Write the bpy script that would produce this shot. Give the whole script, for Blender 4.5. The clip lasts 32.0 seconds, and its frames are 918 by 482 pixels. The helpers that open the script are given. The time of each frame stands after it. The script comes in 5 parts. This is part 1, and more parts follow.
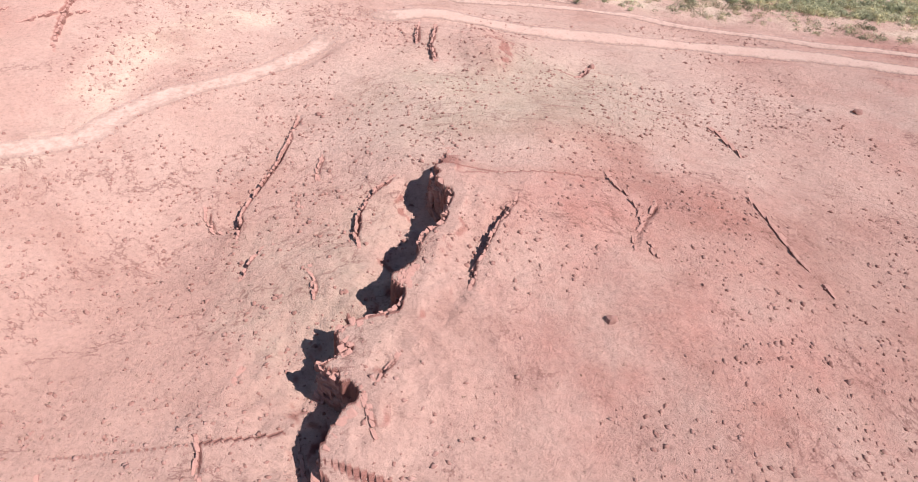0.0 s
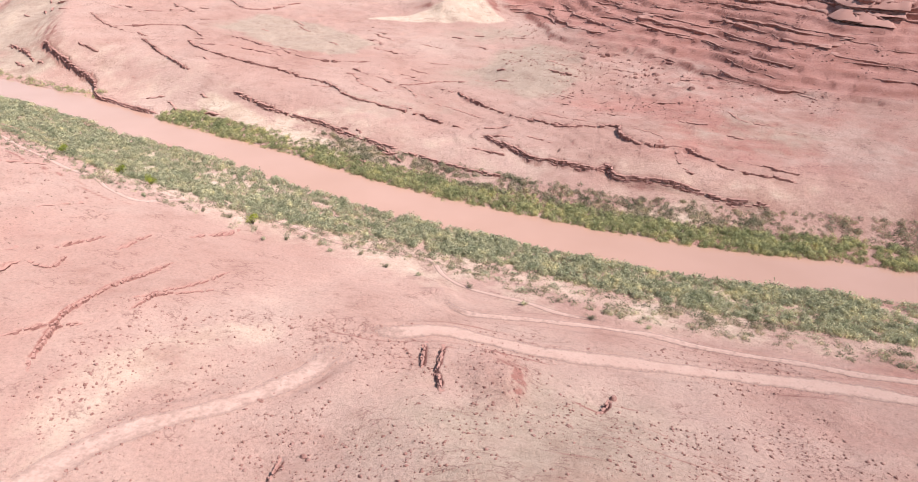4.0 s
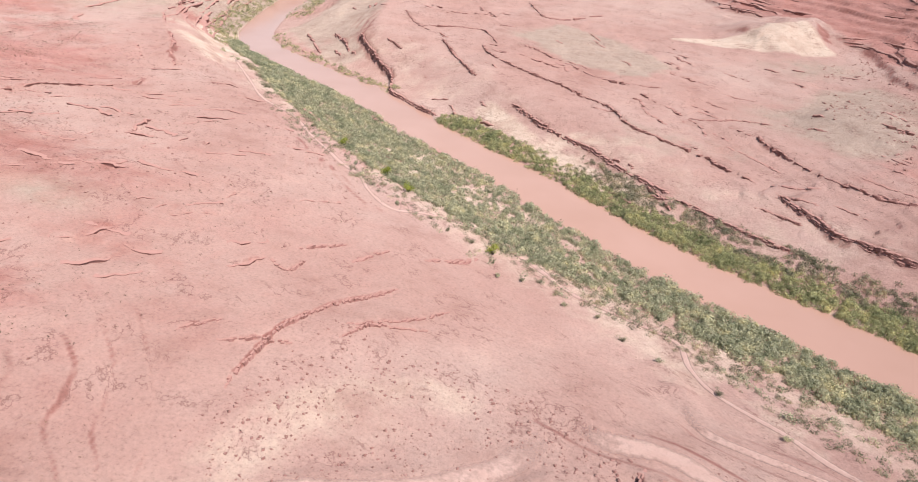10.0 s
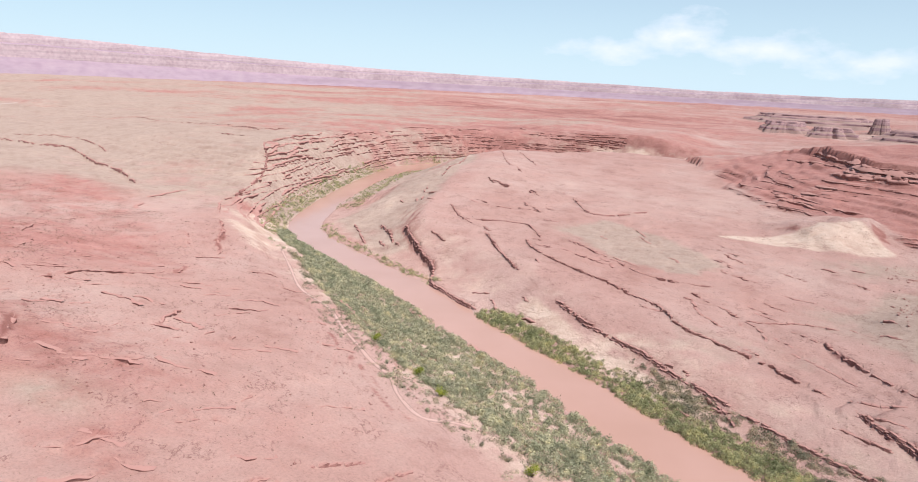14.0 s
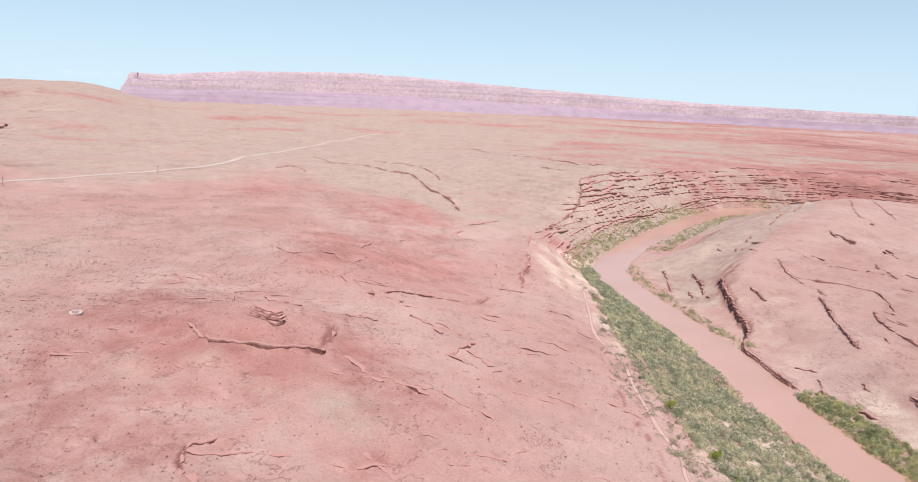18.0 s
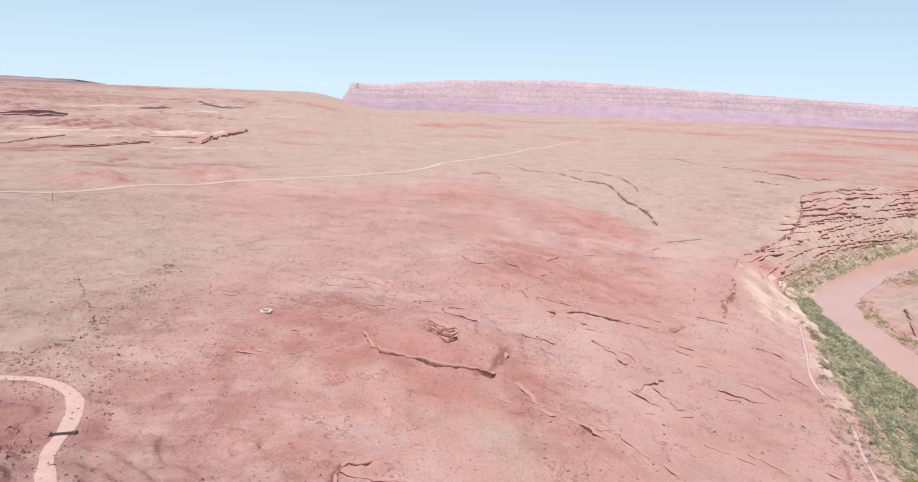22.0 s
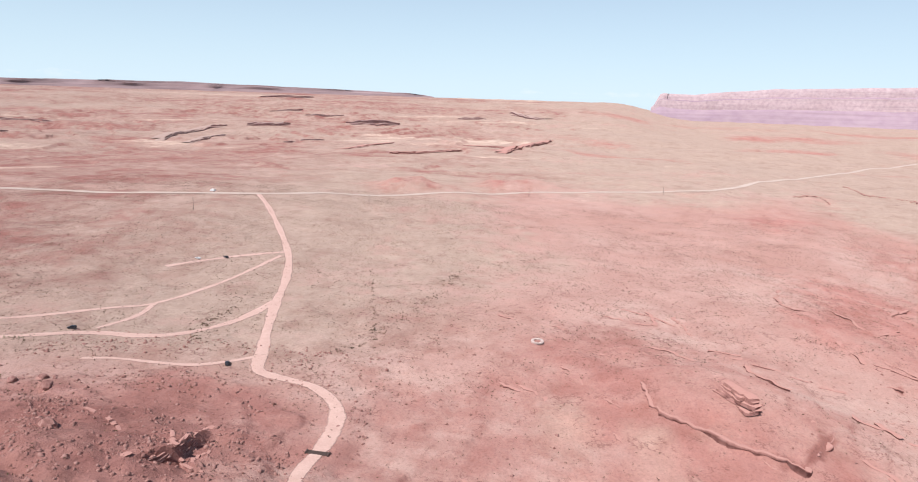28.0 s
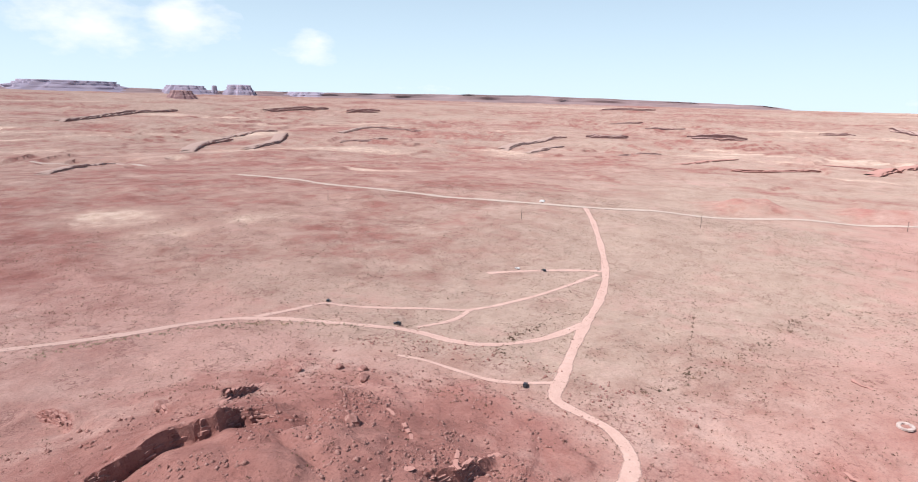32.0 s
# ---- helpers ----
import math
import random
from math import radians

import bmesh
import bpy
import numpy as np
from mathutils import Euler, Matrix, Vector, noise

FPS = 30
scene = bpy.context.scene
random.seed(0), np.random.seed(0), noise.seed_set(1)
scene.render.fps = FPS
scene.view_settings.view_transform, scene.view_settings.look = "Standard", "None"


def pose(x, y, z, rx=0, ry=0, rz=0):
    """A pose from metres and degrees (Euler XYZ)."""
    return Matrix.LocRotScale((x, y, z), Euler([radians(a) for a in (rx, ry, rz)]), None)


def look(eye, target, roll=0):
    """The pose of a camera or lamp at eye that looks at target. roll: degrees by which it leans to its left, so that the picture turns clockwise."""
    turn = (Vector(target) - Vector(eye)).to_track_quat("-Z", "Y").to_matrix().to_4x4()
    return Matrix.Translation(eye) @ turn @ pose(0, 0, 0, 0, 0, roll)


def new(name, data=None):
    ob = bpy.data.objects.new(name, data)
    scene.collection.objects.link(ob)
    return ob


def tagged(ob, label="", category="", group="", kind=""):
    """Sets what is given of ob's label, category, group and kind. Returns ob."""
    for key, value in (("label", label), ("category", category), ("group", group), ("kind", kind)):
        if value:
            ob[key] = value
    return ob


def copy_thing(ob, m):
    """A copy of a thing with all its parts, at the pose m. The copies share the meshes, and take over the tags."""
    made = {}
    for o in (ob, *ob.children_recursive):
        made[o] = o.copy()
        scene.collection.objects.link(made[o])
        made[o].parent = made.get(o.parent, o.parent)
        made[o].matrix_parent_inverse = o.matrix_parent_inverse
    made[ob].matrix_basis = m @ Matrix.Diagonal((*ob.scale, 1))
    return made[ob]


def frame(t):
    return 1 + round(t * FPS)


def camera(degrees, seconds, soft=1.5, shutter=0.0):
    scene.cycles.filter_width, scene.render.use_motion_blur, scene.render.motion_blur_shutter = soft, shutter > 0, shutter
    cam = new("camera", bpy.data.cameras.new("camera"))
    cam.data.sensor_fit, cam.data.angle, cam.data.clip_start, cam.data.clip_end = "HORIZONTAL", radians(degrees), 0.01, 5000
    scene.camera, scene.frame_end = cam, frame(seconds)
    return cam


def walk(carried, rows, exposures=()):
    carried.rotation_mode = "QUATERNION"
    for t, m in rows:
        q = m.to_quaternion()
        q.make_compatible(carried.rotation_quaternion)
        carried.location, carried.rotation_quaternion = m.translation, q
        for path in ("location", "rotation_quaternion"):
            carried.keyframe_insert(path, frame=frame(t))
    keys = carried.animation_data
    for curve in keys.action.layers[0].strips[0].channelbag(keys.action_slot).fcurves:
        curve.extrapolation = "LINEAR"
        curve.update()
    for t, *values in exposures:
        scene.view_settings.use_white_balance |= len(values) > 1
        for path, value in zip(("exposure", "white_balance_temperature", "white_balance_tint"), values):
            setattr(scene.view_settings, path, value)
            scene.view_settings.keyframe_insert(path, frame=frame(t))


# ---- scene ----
# ---- camera: a drone that flies forwards and swings to its left ----
# seconds, x, y, z in metres, heading to the left of +y, pitch, lean in degrees
cam = camera(68.07, 32.0, 1.0)
FLIGHT = (
    (0, -1.54, -51.44, 199.27, -3.785, -50.299, 2.288),
    (0.5, -1.29, -47.16, 199.72, -3.805, -45.028, 2.458),
    (1, -1.03, -42.89, 200.17, -3.754, -39.848, 2.281),
    (1.5, -0.98, -38.48, 200.42, -3.801, -34.658, 2.271),
    (2, -0.97, -34.19, 200.33, -3.825, -29.403, 2.392),
    (2.5, -0.92, -30.08, 199.88, -3.839, -27.960, 2.463),
    (3, -0.78, -25.97, 199.90, -3.634, -28.021, 2.508),
    (3.5, -0.15, -21.75, 200.13, -1.496, -28.071, 2.524),
    (5.5, 0.51, -4.38, 200.31, -1.425, -28.192, 2.582),
    (6, -0.00, -0.00, 200.31, 0.000, -28.250, 2.623),
    (6.5, 0.03, 4.39, 200.21, 3.141, -28.282, 2.676),
    (7, 0.33, 8.75, 200.22, 4.954, -28.314, 2.662),
    (7.5, 0.12, 13.06, 200.34, 5.392, -28.339, 2.713),
    (8, -0.91, 17.29, 200.51, 5.970, -28.392, 2.797),
    (8.5, -1.99, 21.05, 200.74, 11.369, -28.463, 2.811),
    (9, -1.79, 24.72, 201.01, 19.456, -28.541, 2.755),
    (9.5, -1.30, 28.74, 201.49, 22.938, -28.591, 2.788),
    (10, -1.74, 33.01, 202.17, 23.080, -28.692, 2.799),
    (10.5, -2.71, 37.33, 203.07, 23.079, -26.893, 2.820),
    (11, -3.72, 41.55, 203.63, 23.156, -21.726, 2.802),
    (11.5, -4.34, 45.18, 203.58, 23.247, -16.455, 2.710),
    (12, -5.04, 48.39, 202.77, 23.313, -14.039, 2.748),
    (12.5, -6.17, 51.91, 202.45, 23.368, -14.030, 2.724),
    (13, -7.87, 55.39, 202.34, 24.211, -14.060, 2.737),
    (13.5, -9.52, 58.98, 202.07, 26.125, -14.045, 2.716),
    (15.5, -16.65, 73.60, 202.10, 31.621, -11.538, 2.619),
    (16, -18.65, 77.09, 202.45, 33.618, -11.587, 2.599),
    (16.5, -20.34, 80.18, 203.23, 38.465, -11.661, 2.516),
    (17, -21.58, 82.85, 204.15, 43.674, -11.774, 2.585),
    (17.5, -22.45, 85.27, 205.07, 49.031, -11.857, 2.585),
    (18, -23.58, 88.30, 205.76, 54.486, -11.917, 2.464),
    (18.5, -24.99, 91.67, 206.18, 59.960, -11.958, 2.371),
    (19, -27.20, 95.17, 206.34, 63.066, -11.968, 2.293),
    (19.5, -29.94, 98.46, 206.39, 64.737, -11.971, 2.228),
    (20, -33.17, 101.05, 206.14, 66.123, -11.963, 2.261),
    (20.5, -36.68, 103.41, 205.97, 67.304, -11.985, 2.227),
    (21, -40.26, 105.64, 205.71, 68.171, -11.949, 2.207),
    (21.5, -43.83, 107.69, 205.52, 69.305, -11.941, 2.151),
    (22, -47.45, 109.47, 205.41, 71.210, -11.960, 2.117),
    (22.5, -50.96, 111.30, 205.35, 74.184, -11.922, 2.062),
    (23, -54.46, 113.20, 205.46, 76.296, -11.922, 2.013),
    (23.5, -58.07, 114.81, 205.36, 78.589, -11.901, 1.959),
    (24, -61.85, 116.25, 205.19, 80.910, -11.865, 1.867),
    (24.5, -65.41, 117.58, 205.37, 83.127, -11.857, 1.800),
    (25, -69.02, 118.76, 205.75, 85.553, -11.873, 1.769),
    (25.5, -73.00, 119.80, 205.96, 87.736, -11.873, 1.723),
    (27.5, -89.47, 121.46, 206.37, 92.997, -11.932, 1.769),
    (28, -93.52, 121.47, 206.44, 96.326, -11.910, 1.776),
    (28.5, -97.30, 121.06, 206.61, 99.996, -11.883, 1.756),
    (29, -100.58, 120.99, 206.94, 105.744, -11.844, 1.766),
    (29.5, -104.04, 121.32, 207.15, 110.721, -11.802, 1.654),
    (30, -107.58, 121.68, 207.29, 114.239, -11.788, 1.659),
    (30.5, -111.08, 121.49, 207.30, 117.056, -11.730, 1.596),
    (31, -114.76, 120.63, 207.22, 119.534, -11.716, 1.608),
    (31.5, -118.44, 119.47, 207.11, 121.951, -11.704, 1.630),
    (32, -122.30, 118.27, 207.16, 124.131, -11.678, 1.571),
)


def drone(x, y, z, heading, pitch, lean):
    return pose(x, y, z, 0, 0, heading) @ pose(0, 0, 0, 90 + pitch) @ pose(0, 0, 0, 0, 0, lean)


# the film's own exposure: seconds, stops, kelvin, tint
EXPOSURES = ((0, 0.5, 6200, 11), (6, 0.31, 6250, 11), (12, 0.14, 6100, 11), (16, 0.05, 6000, 12), (25, 0.05, 6050, 13), (29, 0.16, 6150, 14), (32, 0.23, 6150, 14))
walk(cam, [(t, drone(*rest)) for t, *rest in FLIGHT], EXPOSURES)
# ---- end of camera ----

# ---- world and sun ----
SUN_FROM = Vector((0.87, -0.45, 0)).normalized()
SUN_HEIGHT = radians(52)
world = bpy.data.worlds.new("desert_sky")
scene.world = world
world.use_nodes = True
wn, wl = world.node_tree.nodes, world.node_tree.links
sky = wn.new("ShaderNodeTexSky")
sky.sky_type, sky.sun_disc = "NISHITA", False
sky.sun_elevation, sky.sun_rotation = SUN_HEIGHT, math.atan2(SUN_FROM.x, SUN_FROM.y)
sky.air_density, sky.dust_density, sky.ozone_density, sky.altitude = 1.0, 0.1, 2.5, 1300
wn["Background"].inputs["Strength"].default_value = 0.072


def world_mix(fac, a, b):
    m = wn.new("ShaderNodeMix")
    m.data_type = "RGBA"
    wl.new(fac, m.inputs["Factor"])
    wl.new(a, m.inputs["A"])
    if isinstance(b, tuple):
        m.inputs["B"].default_value = (*b, 1)
    else:
        wl.new(b, m.inputs["B"])
    return m.outputs["Result"]


def world_math(kind, a, b=0.0, clamp=False):
    m = wn.new("ShaderNodeMath")
    m.operation, m.use_clamp = kind, clamp
    for k, v in ((0, a), (1, b)):
        if isinstance(v, bpy.types.NodeSocket):
            wl.new(v, m.inputs[k])
        else:
            m.inputs[k].default_value = v
    return m.outputs[0]


# fair-weather clouds low over the horizon: heading to the left of +y, height, spread, both in degrees
way_in = wn.new("ShaderNodeTexCoord").outputs["Generated"]
stretch = wn.new("ShaderNodeVectorMath")
stretch.operation, stretch.inputs[1].default_value = "MULTIPLY", (1, 1, 2.1)
wl.new(way_in, stretch.inputs[0])
puff = wn.new("ShaderNodeTexNoise")
puff.inputs["Scale"].default_value, puff.inputs["Detail"].default_value, puff.inputs["Roughness"].default_value = 17, 9, 0.56
wl.new(stretch.outputs[0], puff.inputs["Vector"])
cover = None
for heading, height, wide, tall, dense in ((11, 4.0, 5, 2.2, 0.5), (5, 3.0, 8, 1.9, 0.42), (-2, 2.3, 8, 1.5, 0.42), (-8, 2.3, 6, 1.2, 0.42), (17, 2.8, 7, 1.4, 0.36), (152, 4.8, 6.5, 2.8, 0.5), (146, 5.2, 4.6, 2.8, 0.5),
                                           (136.3, 3.8, 3.4, 1.7, 0.4), (153, 7.5, 7, 2.5, 0.22), (129, 0.9, 4, 0.4, 0.2), (90, 0.6, 12, 0.35, 0.16)):
    h, e = radians(heading), radians(height)
    off = wn.new("ShaderNodeVectorMath")
    off.operation, off.inputs[1].default_value = "SUBTRACT", (-math.sin(h) * math.cos(e), math.cos(h) * math.cos(e), math.sin(e))
    wl.new(way_in, off.inputs[0])
    size = wn.new("ShaderNodeVectorMath")
    size.operation, size.inputs[1].default_value = "MULTIPLY", (1 / radians(wide), 1 / radians(wide), 1 / radians(tall))
    wl.new(off.outputs[0], size.inputs[0])
    far = wn.new("ShaderNodeVectorMath")
    far.operation = "LENGTH"
    wl.new(size.outputs[0], far.inputs[0])
    blob = world_math("MULTIPLY", world_math("SUBTRACT", 1.0, far.outputs["Value"], True), dense)
    cover = blob if cover is None else world_math("MAXIMUM", cover, blob)
edge = world_math("SUBTRACT", world_math("ADD", puff.outputs["Fac"], cover), 0.60)
edge = world_math("MULTIPLY", world_math("MULTIPLY", edge, 2.1, True), world_math("GREATER_THAN", cover, 0.002))
# thin bright haze, thickest near the horizon
split = wn.new("ShaderNodeSeparateXYZ")
wl.new(way_in, split.inputs[0])
haze = world_math("MULTIPLY", world_math("POWER", world_math("SUBTRACT", 1.0, world_math("MULTIPLY", split.outputs["Z"], 1.15), True), 2.2), 0.88)
clear = world_mix(haze, sky.outputs[0], (9.7, 12.0, 12.9))
clear = world_mix(edge, clear, (13.2, 13.3, 13.8))
wl.new(clear, wn["Background"].inputs["Color"])
sun = new("sun", bpy.data.lights.new("sun", "SUN"))
sun.data.energy, sun.data.angle, sun.data.color = 5.0, radians(0.55), (1.0, 0.95, 0.91)
toward = SUN_FROM * math.cos(SUN_HEIGHT) + Vector((0, 0, math.sin(SUN_HEIGHT)))
sun.matrix_world = look(toward * 900, (0, 0, 0))


# ---- materials ----
def material(name, rough=0.9, spec=0.2):
    m = bpy.data.materials.new(name)
    m.use_nodes = True
    b = m.node_tree.nodes["Principled BSDF"]
    b.inputs["Roughness"].default_value = rough
    b.inputs["Specular IOR Level"].default_value = spec
    b.inputs["Diffuse Roughness"].default_value = 0.6
    return m, m.node_tree.nodes, m.node_tree.links, b


def coords(n, l, scale=(1, 1, 1)):
    """World coordinates in metres, stretched."""
    g = n.new("ShaderNodeNewGeometry")
    v = n.new("ShaderNodeVectorMath")
    v.operation, v.inputs[1].default_value = "MULTIPLY", scale
    l.new(g.outputs["Position"], v.inputs[0])
    return v.outputs[0]


def grain(n, l, at, size, detail=4.0, rough=0.55):
    t = n.new("ShaderNodeTexNoise")
    t.inputs["Scale"].default_value, t.inputs["Detail"].default_value, t.inputs["Roughness"].default_value = 1 / size, detail, rough
    l.new(at, t.inputs["Vector"])
    return t.outputs["Fac"]


def ramp(n, l, fac, *stops):
    r = n.new("ShaderNodeValToRGB")
    while len(r.color_ramp.elements) < len(stops):
        r.color_ramp.elements.new(0.5)
    for e, (p, c) in zip(r.color_ramp.elements, stops):
        e.position, e.color = p, (*c, 1) if len(c) == 3 else (c[0], c[0], c[0], 1)
    l.new(fac, r.inputs["Fac"])
    return r.outputs["Color"]


def mix(n, l, fac, a, b, way="MIX"):
    m = n.new("ShaderNodeMix")
    m.data_type, m.blend_type = "RGBA", way
    for socket, v in ((m.inputs["Factor"], fac), (m.inputs["A"], a), (m.inputs["B"], b)):
        if isinstance(v, bpy.types.NodeSocket):
            l.new(v, socket)
        else:
            socket.default_value = v if not isinstance(v, tuple) else (*v, 1)
    return m.outputs["Result"]


def relief(n, l, b, fac, strength, metres):
    u = n.new("ShaderNodeBump")
    u.inputs["Strength"].default_value, u.inputs["Distance"].default_value = strength, metres
    l.new(fac, u.inputs["Height"])
    l.new(u.outputs["Normal"], b.inputs["Normal"])
    return u


def rock_material(name, dark, mid, pale, band=0.0, size=3.0, lit_top=None):
    m, n, l, b = material(name)
    at = coords(n, l)
    c = ramp(n, l, grain(n, l, at, size, 6), (0.3, dark), (0.5, mid), (0.72, pale))
    info = n.new("ShaderNodeObjectInfo")
    tone = ramp(n, l, info.outputs["Random"], (0.0, (0.78, 0.76, 0.76)), (1.0, (1.0, 1.0, 1.0)))
    c = mix(n, l, 1.0, c, tone, "MULTIPLY")
    if band:
        flat = coords(n, l, (0.02, 0.02, 1.0))
        beds = ramp(n, l, grain(n, l, flat, band, 3, 0.7), (0.38, (0.62, 0.55, 0.55)), (0.5, (1, 1, 1)), (0.62, (1.18, 1.12, 1.1)))
        c = mix(n, l, 0.8 if band < 5 else (0.55 if band < 15 else 0.3), c, beds, "MULTIPLY")
    if lit_top:
        # shade put into the colour: upward faces take the soil tone, sides stay dark
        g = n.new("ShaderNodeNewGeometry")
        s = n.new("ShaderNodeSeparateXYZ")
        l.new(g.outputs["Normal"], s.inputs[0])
        c = mix(n, l, ramp(n, l, s.outputs["Z"], (0.5, (0.0,)), (0.85, (0.9,))), c, lit_top)
    l.new(c, b.inputs["Base Color"])
    relief(n, l, b, grain(n, l, at, size * 0.25, 8, 0.65), 0.7, min(size * 0.12, 1.5))
    return m


def soil_material():
    m, n, l, b = material("desert_soil")
    at = coords(n, l)
    big = grain(n, l, at, 160, 6, 0.62)
    c = ramp(n, l, big, (0.36, (0.43, 0.245, 0.196)), (0.5, (0.462, 0.282, 0.229)), (0.64, (0.49, 0.325, 0.266)))
    layer = n.new("ShaderNodeAttribute")
    layer.attribute_name = "soil"
    part_of = n.new("ShaderNodeSeparateColor")
    l.new(layer.outputs["Color"], part_of.inputs["Color"])
    near_edge, far_edge = grain(n, l, at, 24, 8, 0.66), grain(n, l, at, 130, 5, 0.6)

    def calc(kind, p, q):
        a = n.new("ShaderNodeMath")
        a.operation = kind
        for k, v in ((0, p), (1, q)):
            if isinstance(v, bpy.types.NodeSocket):
                l.new(v, a.inputs[k])
            else:
                a.inputs[k].default_value = v
        return a.outputs[0]

    ragged = calc("ADD", calc("MULTIPLY", calc("SUBTRACT", near_edge, 0.5), 1.5), calc("MULTIPLY", calc("SUBTRACT", far_edge, 0.5), 1.6))

    def zone(value):
        bare = calc("MULTIPLY", value, 4.0)
        bare.node.use_clamp = True
        return ramp(n, l, calc("ADD", value, calc("MULTIPLY", ragged, bare)), (0.08, (0.0,)), (0.6, (1.0,)))

    grey = ramp(n, l, grain(n, l, at, 9, 8, 0.72), (0.35, (0.385, 0.27, 0.208)), (0.65, (0.455, 0.333, 0.26)))
    sand = ramp(n, l, grain(n, l, at, 14, 6), (0.35, (0.55, 0.39, 0.298)), (0.65, (0.64, 0.49, 0.38)))
    red = ramp(n, l, grain(n, l, at, 18, 8, 0.65), (0.35, (0.385, 0.172, 0.135)), (0.65, (0.465, 0.238, 0.195)))
    brown = ramp(n, l, grain(n, l, at, 30, 8, 0.65), (0.35, (0.27, 0.112, 0.09)), (0.65, (0.365, 0.178, 0.142)))
    c = mix(n, l, zone(part_of.outputs[2]), c, grey)
    c = mix(n, l, zone(part_of.outputs[0]), c, red)
    c = mix(n, l, zone(layer.outputs["Alpha"]), c, brown)
    c = mix(n, l, zone(part_of.outputs[1]), c, sand)
    fine = ramp(n, l, grain(n, l, at, 1.3, 8, 0.78), (0.35, (0.7, 0.65, 0.64)), (0.44, (0.97, 0.97, 0.97)), (0.62, (1.14, 1.14, 1.13)))
    c = mix(n, l, 0.9, c, fine, "MULTIPLY")
    veins = ramp(n, l, grain(n, l, at, 42, 12, 0.7), (0.36, (0.86, 0.81, 0.8)), (0.46, (0.99, 0.99, 0.99)), (0.58, (1.03, 1.03, 1.03)), (0.68, (1.13, 1.13, 1.12)))
    c = mix(n, l, 0.9, c, veins, "MULTIPLY")
    # crumbling edges of thin beds: short dark lines that follow the lie of the land
    warp = n.new("ShaderNodeVectorMath")
    warp.operation, warp.inputs[1].default_value = "MULTIPLY", (0.22, 0.22, 1.6)
    l.new(at, warp.inputs[0])
    beds = grain(n, l, warp.outputs[0], 4.0, 7, 0.62)
    crack = ramp(n, l, beds, (0.458, (0.0,)), (0.478, (0.75,)), (0.49, (0.0,)))
    crack = mix(n, l, 1.0, crack, ramp(n, l, grain(n, l, at, 26, 5, 0.6), (0.51, (0.0,)), (0.57, (1.0,))), "MULTIPLY")
    c = mix(n, l, crack, c, (0.20, 0.085, 0.07))
    for size, most, dots in ((0.55, 0.35, 0.13), (0.21, 0.3, 0.09)):
        vor = n.new("ShaderNodeTexVoronoi")
        vor.inputs["Scale"].default_value = size
        l.new(at, vor.inputs["Vector"])
        speck = ramp(n, l, vor.outputs["Distance"], (dots * 0.6, (1.0,)), (dots, (0.0,)))
        thin = ramp(n, l, grain(n, l, at, 22, 6, 0.65), (0.47, (0.0,)), (0.62, (most,)))
        c = mix(n, l, mix(n, l, 1.0, speck, thin, "MULTIPLY"), c, (0.17, 0.115, 0.08))
    l.new(c, b.inputs["Base Color"])
    relief(n, l, b, grain(n, l, at, 5, 12, 0.74), 1.0, 1.4)
    return m


SOIL = soil_material()
# dark sides under soil-toned tops: the faces' shadow is in the colour
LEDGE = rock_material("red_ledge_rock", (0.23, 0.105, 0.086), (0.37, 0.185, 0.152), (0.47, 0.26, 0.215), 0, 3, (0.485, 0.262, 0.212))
# TALUS and MESA carry the distance haze as a mauve tint in their colour
TALUS = rock_material("hazed_mesa_talus", (0.42, 0.30, 0.345), (0.47, 0.345, 0.38), (0.51, 0.385, 0.41), 40, 60)
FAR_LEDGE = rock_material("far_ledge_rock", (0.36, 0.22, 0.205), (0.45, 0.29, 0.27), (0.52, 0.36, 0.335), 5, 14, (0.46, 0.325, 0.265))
MESA = rock_material("hazed_mesa_rock", (0.56, 0.42, 0.43), (0.66, 0.515, 0.51), (0.74, 0.60, 0.585), 16, 18)


# ---- the land: spot heights in metres, smooth between them, and the river that cuts it ----
WATER = 5.0
RIVER = ((1500, -40), (900, 130), (520, 232), (262, 310), (177, 325), (100, 347), (50, 368), (-10, 392), (-75, 428), (-150, 476), (-240, 524),
         (-330, 580), (-430, 630), (-530, 678), (-592, 730), (-640, 810), (-715, 980), (-785, 1190), (-800, 1330), (-770, 1440), (-690, 1530), (-560, 1580), (-400, 1600), (-200, 1620))
SPOTS_WEST = ((-392, -24, 75), (-610, -110, 75), (-850, -200, 86), (-1005, -47, 72), (-1147, 111, 66), (-1170, 430, 66), (-565, 305, 68),
              (-391, 338, 52), (-292, 267, 60), (-457, 127, 74), (-306, 117, 67), (-550, 400, 52), (-858, 680, 44), (-690, 640, 36),
              (-535, 537, 36), (-316, 44, 74), (-623, 60, 66), (-483, 454, 33), (-384, 390, 40), (-230, 330, 36), (-150, -150, 78))
SPOTS_HILL = ((-251, -33, 107), (-300, 15, 88), (-250, -94, 94), (-334, -75, 84), (-215, -20, 101), (-375, -15, 75), (-330, 30, 75), (-290, -150, 82))
